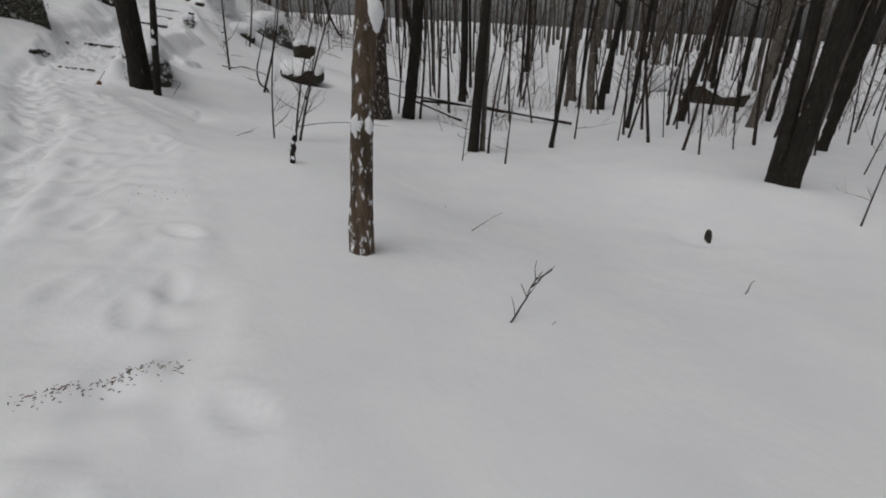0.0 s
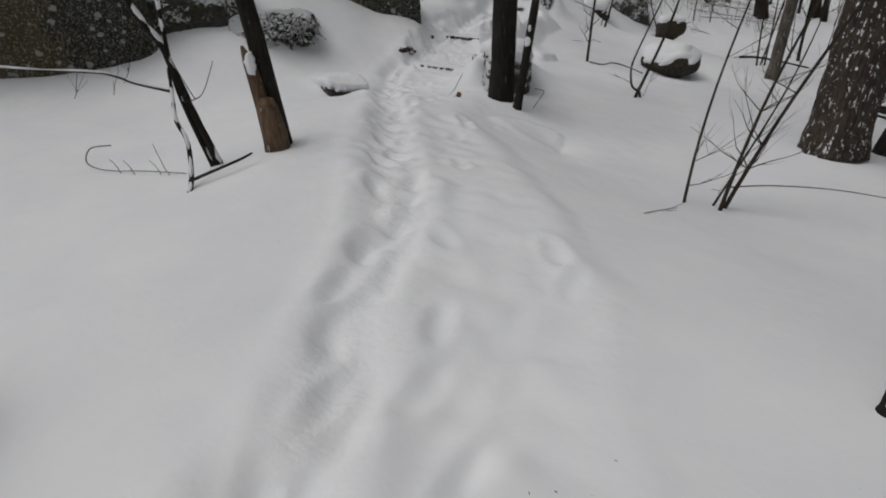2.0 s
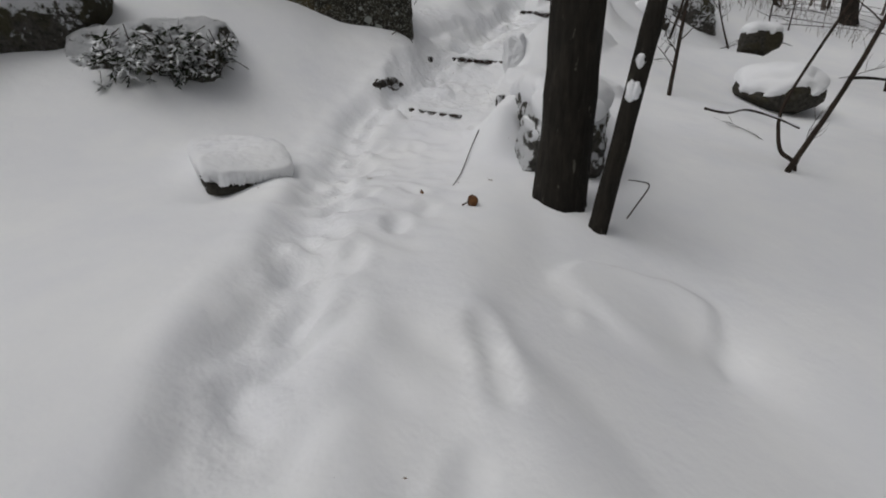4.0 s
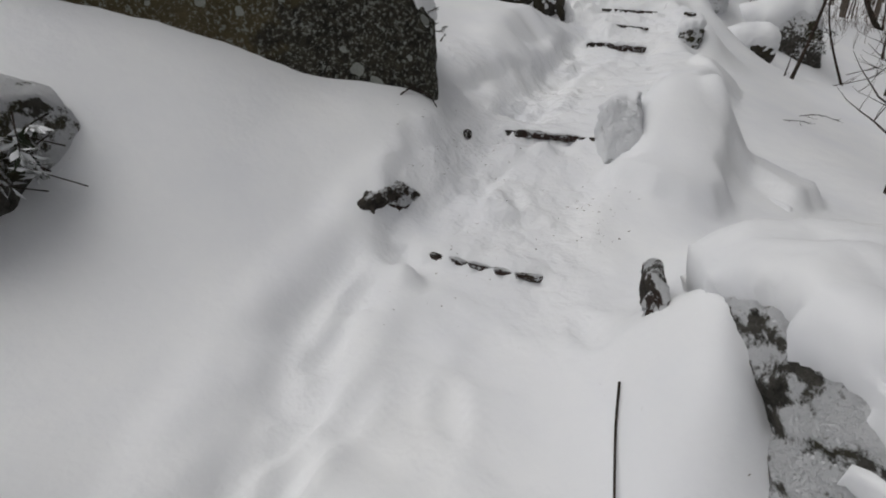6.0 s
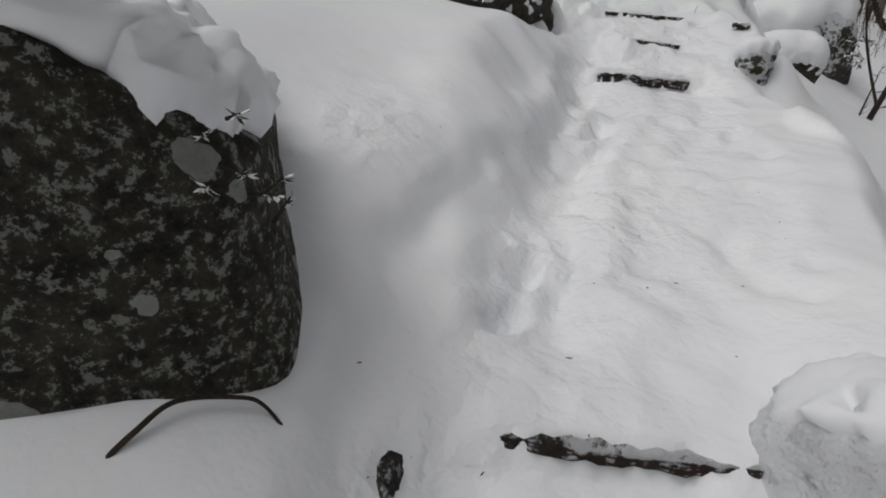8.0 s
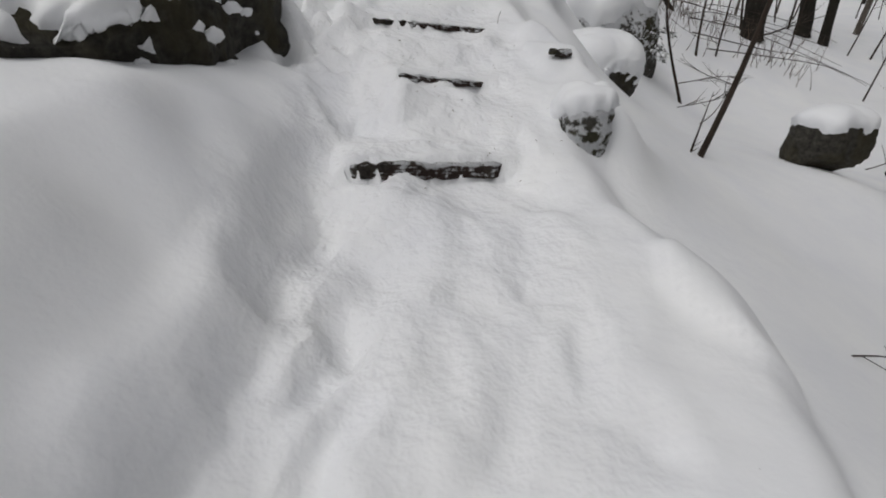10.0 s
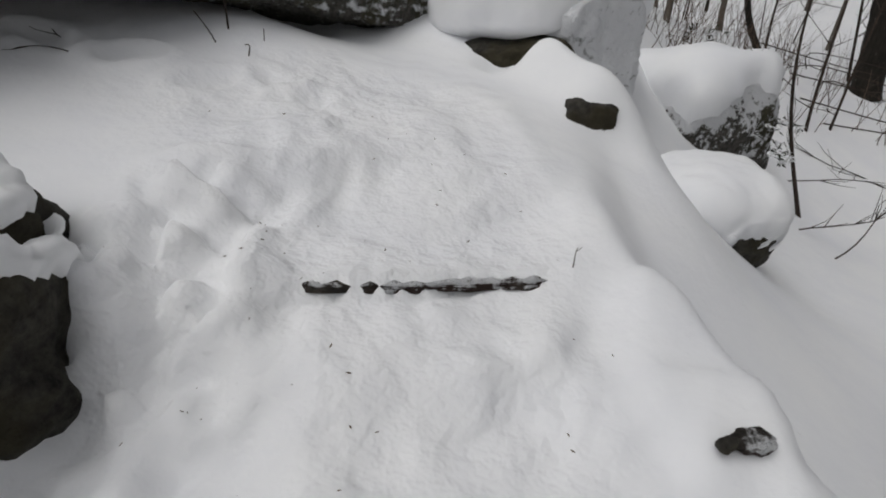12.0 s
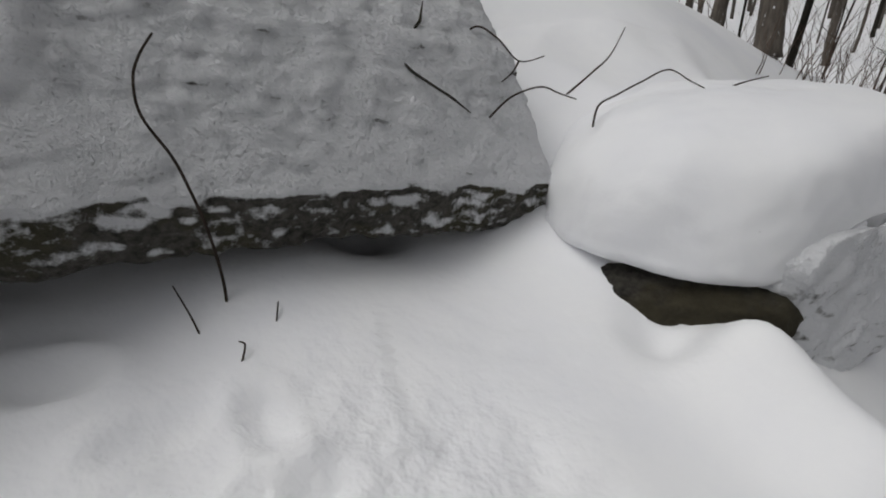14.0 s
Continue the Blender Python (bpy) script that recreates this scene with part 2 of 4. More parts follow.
def rock(name, at, half, turn=0.0, seed=1, mat=None, boxy=4.0, rough=0.16, cap=0.0, cut=0.4, grid=20, cuts=6, planes=(), label="", tilt=0.0, group="", wavy=0.25, roll=0.0, fine=0.0, lumps=0.004):
    """A rock with the snow that lies on it."""
    root = new(name)
    root.matrix_world = pose(*at, tilt, roll, turn)
    p, d, faces = rock_shape(half, seed, boxy, rough, grid, cuts, planes, fine)
    mesh_object("stone_body", p, faces, mat or M_ROCK, root)
    if cap:
        bm = bmesh.new()
        vs = [bm.verts.new(c) for c in p]
        for fc in faces:
            bm.faces.new([vs[k] for k in fc])
        for _ in range(3):
            bmesh.ops.smooth_vert(bm, verts=vs, factor=0.5, use_axis_x=True, use_axis_y=True, use_axis_z=True)
        bm.normal_update()
        put = []
        for v, c in zip(vs, p):
            nz = v.normal.z + wavy * noise.noise(Vector((c[0] * 4 + seed, c[1] * 4, c[2] * 4))) + 0.4 * wavy * noise.noise(Vector((c[0] * 11 + seed, c[1] * 11, c[2] * 11)))
            k = min(max((nz - cut) / 0.35, -1.0), 1.0)
            if k < 0:
                put.append(Vector(c) - v.normal * 0.05 * min(1, -k * 3))
            else:
                k = math.sqrt(k * (2 - k))
                put.append(Vector(c) + v.normal * (0.01 + 0.3 * cap * k) + Vector((0, 0, cap * k * (0.75 + 0.35 * noise.noise(Vector(c) * 2.5)))))
        for v, c in zip(vs, put):
            v.co = c
        top = [v for v in vs if v.normal.z > cut + 0.12]
        for _ in range(4):
            bmesh.ops.smooth_vert(bm, verts=top, factor=0.5, use_axis_x=True, use_axis_y=True, use_axis_z=True)
        bm.normal_update()
        for v in top:
            v.co += v.normal * lumps * (1.5 * noise.noise(v.co * 6) + noise.noise(v.co * 14) + 0.6 * noise.noise(v.co * 30))
        me = bpy.data.meshes.new("snow_cap")
        bm.to_mesh(me)
        bm.free()
        me.materials.append(M_CAP)
        me.polygons.foreach_set("use_smooth", [True] * len(me.polygons))
        ob = new("snow_cap", me)
        ob.parent = root
        tagged(ob, "soft white snow cap")
    return tagged(root, label, "rock", group)


# ---- the ground ----
# heights of the snow surface: the open hillside, and the trail with its banks
HILLSIDE = [
    (3.0, 3.0, -0.35), (0.2, 4.6, -0.2), (4.5, 8.0, -0.25), (-1.56, 4.8, 0.25), (-2.4, 7.5, 0.1), (-1.6, 9.7, 0.05), (-4.6, 8.4, 0.42), (-5.8, 4.4, 0.6),
    (-5.2, 4.8, 0.7), (-4.2, 13.6, 0.7), (-10.7, 6.0, 1.5), (-11.8, 14.0, 3.3), (-9.9, 21.4, 4.45), (-6.8, 17.3, 1.68), (-6.3, 22.0, 1.55),
    (8.0, 17.0, -0.3), (-5.8, 23.3, 1.75), (-10.4, 9.3, 2.75), (-9.4, 10.0, 2.14), (-9.2, 10.65, 2.1), (-9.2, 9.0, 1.55),
    (-6.9, 19.6, 1.62), (-4.5, 15.8, 0.5), (-5.2, 18.6, 1.35), (-6.6, 21.8, 1.74)]
TRAIL = [
    (0.0, 0.0, 0.0), (-0.57, 3.05, -0.02), (-3.0, 3.5, 0.32), (-5.3, 8.8, 0.7), (-6.3, 6.9, 0.93), (-7.9, 7.7, 0.95), (-5.6, 7.5, 0.85),
    (-7.7, 10.2, 1.1), (-8.3, 9.9, 1.2), (-8.75, 11.2, 1.87), (-8.0, 12.2, 1.62), (-8.3, 14.6, 2.0), (-9.3, 12.9, 2.25), (-9.85, 14.6, 2.82), (-8.55, 11.45, 1.6),
    (-8.7, 15.6, 2.3), (-8.8, 17.2, 2.8), (-8.6, 18.6, 3.0), (-10.63, 18.25, 3.53), (-10.24, 19.15, 3.37), (-9.95, 19.55, 3.47), (-9.45, 19.1, 3.24), (-10.45, 18.1, 3.4), (-6.9, 13.5, 1.3), (-7.4, 14.6, 1.8), (-9.82, 16.05, 2.62), (-11.4, 17.8, 3.6), (-9.46, 14.3, 2.64)]
ANCHORS = np.array(HILLSIDE + TRAIL)
def spline(p, stiff=0.02):
    n = len(p)
    d = np.hypot(p[:, None, 0] - p[None, :, 0], p[:, None, 1] - p[None, :, 1])
    a = np.zeros((n + 3, n + 3))
    a[:n, :n] = d * d * np.log(d + 1e-9) + stiff * np.eye(n)
    a[:n, n] = a[n, :n] = 1
    a[:n, n + 1:], a[n + 1:, :n] = p[:, :2], p[:, :2].T
    return np.linalg.solve(a, np.r_[p[:, 2], 0, 0, 0])
BEND = spline(ANCHORS)
def smooth(v, a, b):
    v = np.clip((v - a) / (b - a), 0, 1)
    return v * v * (3 - 2 * v)
def base(x, y):
    x, y = np.asarray(x, float), np.asarray(y, float)
    z = BEND[-3] + BEND[-2] * x + BEND[-1] * y
    for (ax, ay, _), w in zip(ANCHORS, BEND):
        d = np.hypot(x - ax, y - ay)
        z = z + w * d * d * np.log(d + 1e-9)
    far = smooth(np.hypot(x + 5, y - 11), 11, 26)
    hill = 0.3 + 0.075 * np.maximum(y - 12, 0) - 0.05 * (x + 3)
    return z * (1 - far) + far * hill


STEPS = [  # left and right end of each step's edge, its height at the two ends, its rise
    ((-8.02, 10.30), (-7.34, 10.50), 1.17, 1.09, 0.07), ((-8.32, 11.75), (-7.62, 12.1), 1.65, 1.57, 0.1), ((-9.03, 15.22), (-8.36, 15.62), 2.34, 2.25, 0.12),
    ((-9.1, 16.14), (-8.58, 16.45), 2.6, 2.51, 0.07), ((-9.45, 16.8), (-8.65, 17.23), 2.87, 2.77, 0.08)]
TRACK = [(-2.2, 0.6), (-2.95, 2.6), (-3.5, 3.7), (-4.08, 4.82), (-5.1, 6.0), (-5.95, 6.94), (-6.6, 7.8), (-7.6, 8.85), (-8.1, 9.7), (-8.1, 10.9),
         (-8.35, 12.2), (-8.75, 13.4), (-8.9, 14.6), (-9.1, 15.6), (-9.25, 16.6), (-9.5, 17.5), (-9.75, 17.8)]
BED = [(-0.6, 0.2), (-2.2, 2.9), (-2.95, 4.2), (-4.5, 6.1), (-5.6, 7.2), (-6.9, 9.0), (-7.6, 10.4), (-7.95, 11.9), (-8.2, 13.6), (-8.55, 15.2), (-8.95, 16.7), (-9.3, 17.6), (-9.6, 17.9)]
EDGE = [(-7.7, 9.2), (-8.3, 10.3), (-8.45, 10.8), (-8.6, 11.3), (-8.9, 12.2), (-8.98, 12.9), (-8.98, 13.5), (-9.03, 14.25), (-9.3, 15.2), (-9.6, 16.2)]
# mounds and hollows: place, radius, height
HUMPS = [(-4.35, 8.35, 0.25, -0.08), (-6.35, 10.75, 0.42, 0.3), (-6.0, 10.9, 0.5, 0.2), (-0.9, 5.3, 1.1, 0.06), (3.1, 6.3, 0.9, 0.12), (2.62, 4.4, 0.2, -0.1), (-7.5, 7.6, 0.22, -0.08),
         (-8.05, 8.15, 0.35, 0.12), (-4.35, 13.6, 0.4, -0.12), (-7.5, 11.85, 0.2, -0.08), (-9.2, 19.1, 0.16, -0.12), (-8.45, 18.4, 0.16, -0.05),
         (-8.93, 19.07, 0.22, 0.26), (-8.55, 18.74, 0.24, 0.19), (-8.35, 18.75, 0.3, 0.16), (-8.05, 18.3, 0.3, 0.1), (-1.5, 10.0, 0.8, 0.12), (4.2, 5.6, 0.7, 0.1), (-5.5, 9.3, 0.5, 0.06),
         (-10.15, 17.05, 0.3, 0.08), (-10.75, 19.0, 0.24, -0.25), (-10.45, 19.55, 0.2, -0.2), (-7.72, 16.28, 0.24, 0.3), (-8.75, 18.92, 0.2, 0.14), (-6.5, 10.15, 0.3, 0.42), (-6.42, 9.8, 0.2, 0.3), (-7.54, 13.03, 0.06, -0.05), (-7.54, 12.84, 0.07, -0.05), (-7.7, 12.91, 0.06, -0.04), (-7.73, 14.16, 0.06, -0.05), (-9.0, 12.9, 0.2, 0.05), (-7.62, 16.6, 0.3, 0.16),
         (-6.9, 12.4, 0.6, 0.15), (-7.05, 11.5, 0.35, 0.1), (-7.2, 12.25, 0.24, 0.14), (-7.35, 14.0, 0.3, 0.05), (-1.4, 1.46, 0.1, 0.03), (-1.22, 1.58, 0.1, 0.03), (-1.3, 1.4, 0.1, -0.03)]
# flat-topped mounds over buried stones: place, half length and width, turn, height
FLATS = [(-4.72, 8.35, 0.42, 0.34, 30, 0.05), (-8.2, 17.0, 0.26, 0.4, 20, 0.05), (-7.1, 12.0, 0.35, 0.45, 10, 0.16), (-6.6, 12.6, 0.4, 0.3, 0, 0.12), (-7.35, 15.0, 0.25, 0.4, 10, 0.06)]


def lattice(ix, iy, seed):
    h = (ix * 374761393 + iy * 668265263 + seed * 1442695041) & 0xFFFFFFFF
    h = ((h ^ (h >> 13)) * 1274126177) & 0xFFFFFFFF
    return ((h ^ (h >> 16)) & 0xFFFF) / 65535.0 * 2 - 1


def waves(x, y, size, seed):
    x, y = x / size, y / size
    ix, iy = np.floor(x).astype(np.int64), np.floor(y).astype(np.int64)
    fx, fy = x - ix, y - iy
    fx, fy = fx * fx * (3 - 2 * fx), fy * fy * (3 - 2 * fy)
    a, b = lattice(ix, iy, seed), lattice(ix + 1, iy, seed)
    c, d = lattice(ix, iy + 1, seed), lattice(ix + 1, iy + 1, seed)
    return (a * (1 - fx) + b * fx) * (1 - fy) + (c * (1 - fx) + d * fx) * fy


def off_line(x, y, line):
    """The distance from a line of points, with its sign: positive to the right of the way along it."""
    best, sign, px, py = np.full(np.shape(x), 1e9), np.ones(np.shape(x)), x * 0, y * 0
    for (ax, ay), (bx, by) in zip(line, line[1:]):
        ux, uy = bx - ax, by - ay
        k = np.clip(((x - ax) * ux + (y - ay) * uy) / (ux * ux + uy * uy), 0, 1)
        dx, dy = x - ax - k * ux, y - ay - k * uy
        d = np.hypot(dx, dy)
        sign = np.where(d < best, np.sign(uy * dx - ux * dy), sign)
        px, py = np.where(d < best, x - dx, px), np.where(d < best, y - dy, py)
        best = np.minimum(best, d)
    return best * sign, px, py


def footprints():
    rng = random.Random(5)
    marks = []
    for line, gap, spread, lo, hi in ((TRACK, 0.3, 0.14, 0.035, 0.085), (BED, 0.3, 0.42, 0.025, 0.06), ([(-9.8, 17.95), (-10.5, 17.85), (-11.6, 17.3)], 0.2, 0.1, 0.05, 0.1)):
        for (ax, ay), (bx, by) in zip(line, line[1:]):
            length = math.hypot(bx - ax, by - ay)
            for i in range(int(length / gap)):
                k, s = (i + rng.random() * 1.0) / (length / gap), rng.choice((-1, 1)) * spread * rng.uniform(0.1, 1.3)
                nx, ny = (by - ay) / length, -(bx - ax) / length
                marks.append((ax + (bx - ax) * k + nx * s, ay + (by - ay) * k + ny * s, math.atan2(by - ay, bx - ax) + rng.uniform(-0.7, 0.7), rng.uniform(lo, hi)))
    return marks


MARKS = footprints()


def ground(x, y):
    x, y = np.asarray(x, float), np.asarray(y, float)
    z = base(x, y)
    t, b = off_line(x, y, TRACK)[0], off_line(x, y, BED)
    b, level = b[0], base(b[1], b[2])
    b = b + 0.16 * waves(x, y, 0.7, 33) + 0.06 * waves(x, y, 0.25, 35)
    right, drop = 0.85 - 0.05 * smooth(y, 14.6, 15.6), 0.5 - 0.15 * smooth(y, 15, 16)
    wide = np.where(b > 0, 1 - smooth(b, right, right + drop), 1 - smooth(-b, 0.4, 1.25))
    bed = wide * smooth(y, 11.6, 12.6) * (1 - smooth(y, 17.4, 18.6)) + 0.5 * (1 - smooth(np.abs(b), 0.3, 0.8)) * smooth(y, 2, 3) * (1 - smooth(y, 9, 10.5))
    z = z + bed * (level - z)
    for hx, hy, r, h in HUMPS:
        z = z + h * np.exp(-((x - hx) ** 2 + (y - hy) ** 2) / (r * r))
    for fx, fy, rx, ry, turn, h in FLATS:
        c, s = math.cos(radians(turn)), math.sin(radians(turn))
        u, v = ((x - fx) * c + (y - fy) * s) / rx, ((y - fy) * c - (x - fx) * s) / ry
        r = (np.abs(u) ** 2.8 + np.abs(v) ** 2.8) ** (1 / 2.8) + 0.22 * waves(x, y, 0.3, 61) + 0.1 * waves(x, y, 0.12, 62)
        z = z + h * (1 - smooth(r, 0.8, 1.1))
    near = 1 - smooth(np.hypot(x + 6, y - 10), 13, 22)
    plain = np.maximum(smooth(y, 16.9, 17.6), smooth(-x, 9.85, 10.2) * smooth(y, 15, 15.5))
    t = t + 0.09 * waves(x, y, 0.7, 31) + 0.04 * waves(x, y, 0.25, 32)
    z = z - (0.075 + 0.03 * waves(x, y, 0.5, 34)) * near * (0.5 + 0.5 * smooth(y, 2, 4)) * (1 - 0.92 * plain) * np.exp(-(t / 0.19) ** 4) + 0.02 * near * np.exp(-((np.abs(t) - 0.34) / 0.1) ** 2)
    z = z - (0.018 + 0.015 * smooth(y, 9, 11)) * near * (1 - smooth(np.abs(b), 0.2, 0.6)) + 0.008 * near * np.exp(-((b - 0.55) / 0.15) ** 2)
    # the torn edge of the deep snow along the trail
    rim = off_line(x, y, EDGE)[0] + 0.13 * waves(x, y, 0.42, 36) + 0.08 * waves(x, y, 0.16, 37)
    z = z + 0.085 * near * smooth(y, 9.4, 10.4) * (1 - smooth(y, 15.6, 16.6)) * (1 - smooth(rim, -0.045, 0.045)) * (1 - smooth(-rim, 0.1, 0.9))
    for mx, my, a, depth in MARKS:
        m = (np.abs(x - mx) < 0.4) & (np.abs(y - my) < 0.4)
        if m.any():
            dx, dy = x[m] - mx, y[m] - my
            u, v = (dx * math.cos(a) + dy * math.sin(a)) / 0.14, (dy * math.cos(a) - dx * math.sin(a)) / 0.065
            q = u * u + v * v
            z[m] += -depth * (0.5 if my < 9.5 else 0.7 if my < 16.9 and mx > -9.8 else 0.25) * np.exp(-q ** 2.2) + 0.25 * depth * np.exp(-((np.sqrt(q) - 1.5) / 0.4) ** 2)
    trod = near * np.maximum(np.exp(-(t / 0.35) ** 2), 0.6 * np.exp(-(b / 0.45) ** 2))
    upper = near * smooth(y, 9.5, 11) * (1 - smooth(np.abs(b), 0.6, 1.1))
    calm = 1 - 0.6 * plain
    z = z + 0.05 * waves(x, y, 1.9, 1) + 0.025 * waves(x, y, 0.8, 2) + calm * (0.002 + 0.04 * trod + 0.008 * upper) * np.abs(waves(x, y, 0.26, 3)) + calm * (0.022 * trod + 0.009 * upper) * waves(x, y, 0.12, 4) + 0.012 * upper * np.abs(waves(x, y, 0.085, 14))
    ragged = np.exp(-(((x + 9.84) / 0.4) ** 2 + ((y - 16.58) / 0.6) ** 2) ** 2)
    z = z + ragged * (0.12 * waves(x, y, 0.3, 8) + 0.22 * np.abs(waves(x, y, 0.16, 9)) + 0.1 * waves(x, y, 0.08, 10) - 0.02)
    plateau = np.exp(-(((x + 9.9) / 0.9) ** 2 + ((y - 17.55) / 0.42) ** 2) ** 2)
    z = z + plateau * (0.014 * np.abs(waves(x, y, 0.1, 15)) + 0.02 * waves(x, y, 0.2, 16) - 0.01)
    crumbs = np.exp(-(((x + 9.35) / 0.35) ** 2 + ((y - 12.45) / 0.5) ** 2))
    z = z + crumbs * (0.03 * np.abs(waves(x, y, 0.12, 11)) + 0.02 * waves(x, y, 0.08, 12))
    for (ax, ay), (bx, by), left, right, rise in STEPS:
        length = math.hypot(bx - ax, by - ay)
        ux, uy = (bx - ax) / length, (by - ay) / length
        along = (x - ax) * ux + (y - ay) * uy
        ahead = (y - ay) * ux - (x - ax) * uy + 0.012 * waves(x, y, 0.15, 21)
        hold = smooth(along, -0.3, 0.05) * (1 - smooth(along, length - 0.05, length + 0.3)) * (1 - smooth(np.abs(ahead), 0.22, 0.55))
        goal = left + (right - left) * along / length + 0.1 * ahead + np.where(ahead > 0, 0.014, -rise) + 0.016 * waves(x, y, 0.11, 22) + 0.01 * waves(x, y, 0.25, 23) + 0.1 * (ahead < 0) * np.maximum(waves(x, y, 0.18, 24), 0)
        z = z + hold * (goal - z)
    # the slope that rises behind the snow-domed boulder
    front = y - 19.85 - 0.05 * waves(x, y, 0.3, 51)
    inner = -0.83 * (x + 8.83) + 0.56 * (y - 19.19)
    hold = smooth(front, -0.1, 0.35) * smooth(inner, 0.15, 0.5) * smooth(-0.71 * (x + 8.5) - 0.71 * (y - 20.3), -0.2, 0.3)
    goal = 3.86 - 0.33 * np.clip(x + 9.1, -1.2, 1.0) + 0.3 * smooth(front, 0.2, 1.8) + 0.04 * waves(x, y, 0.5, 52)
    z = z + hold * np.maximum(goal - z, 0)
    out = smooth(np.hypot(x + 6, y - 10), 16, 30)
    return z + out * (0.35 * waves(x, y, 6.5, 6) + 0.18 * waves(x, y, 2.4, 7))


def height(x, y):
    return float(ground(np.array([x]), np.array([y]))[0])


def spread(lo, hi, step, far, grow):
    """Even steps from lo to hi, then wider and wider ones out to far on both sides."""
    line = list(np.arange(lo, hi + step / 2, step))
    s, a = step, [line[-1]]
    while a[-1] < far:
        s *= grow
        a.append(a[-1] + s)
    s, b = step, [line[0]]
    while b[-1] > -far:
        s *= grow
        b.append(b[-1] - s)
    return np.array(b[:0:-1] + line + a[1:])


def build_ground():
    gx, gy = spread(-11.6, -1.0, 0.035, 600, 1.045), spread(1.0, 20.9, 0.038, 600, 1.045)
    X, Y = np.meshgrid(gx, gy)
    Z = ground(X.ravel(), Y.ravel())
    nx, ny = len(gx), len(gy)
    me = bpy.data.meshes.new("ground")
    i = np.arange(nx * ny).reshape(ny, nx)
    quads = np.stack([i[:-1, :-1], i[:-1, 1:], i[1:, 1:], i[1:, :-1]], -1).reshape(-1, 4)
    me.vertices.add(nx * ny)
    me.vertices.foreach_set("co", np.stack([X.ravel(), Y.ravel(), Z], -1).ravel())
    me.loops.add(quads.size)
    me.loops.foreach_set("vertex_index", quads.ravel())
    me.polygons.add(len(quads))
    me.polygons.foreach_set("loop_start", np.arange(0, quads.size, 4))
    me.polygons.foreach_set("use_smooth", np.ones(len(quads), bool))
    me.update(calc_edges=True)
    me.materials.append(M_SNOW)
    x, y = X.ravel(), Y.ravel()
    t, b = off_line(x, y, TRACK)[0], off_line(x, y, BED)[0]
    near = 1 - smooth(np.hypot(x + 6, y - 10), 13, 20)
    lower = 0.4 * np.exp(-(t / 0.22) ** 2) * (0.5 + 0.5 * smooth(y, 1, 3))
    upper = smooth(y, 9.6, 10.8) * (1 - smooth(np.abs(b + 0.1), 0.45, 0.9))
    mess = np.exp(-(((x + 9.9) / 0.36) ** 2 + ((y - 16.5) / 0.65) ** 2)) + np.exp(-(((x + 9.35) / 0.3) ** 2 + ((y - 12.45) / 0.45) ** 2))
    mess = mess + 0.6 * np.exp(-(((x + 9.9) / 0.9) ** 2 + ((y - 17.55) / 0.42) ** 2) ** 2)
    trod = np.clip(near * np.maximum(np.maximum(lower, upper * (0.75 + 0.35 * waves(x, y, 0.6, 41))), mess), 0, 1)
    me.attributes.new("trodden", "FLOAT", "POINT").data.foreach_set("value", trod)
    return tagged(new("ground", me), "deep white snow with a trodden foot trail", "ground", kind="structure")


build_ground()


# ---- trees ----
def branch_into(soup, p, way, length, r, rng, depth, droop=0.0):
    pts, rad, n = [Vector(p)], [r], 5
    way = Vector(way).normalized()
    for i in range(n):
        way = (way + Vector((rng.uniform(-0.22, 0.22), rng.uniform(-0.22, 0.22), rng.uniform(-0.12, 0.2) - droop))).normalized()
        pts.append(pts[-1] + way * length / n)
        rad.append(r * (1 - 0.85 * (i + 1) / n))
    soup.tube(pts, rad, 5 if r > 0.012 else 4)
    if depth > 0:
        for _ in range(rng.randint(2, 4)):
            k = rng.randint(1, n - 1)
            side = Vector((rng.uniform(-1, 1), rng.uniform(-1, 1), rng.uniform(-0.1, 0.8)))
            branch_into(soup, pts[k], way + side, length * rng.uniform(0.3, 0.6), rad[k] * 0.6, rng, depth - 1, droop)


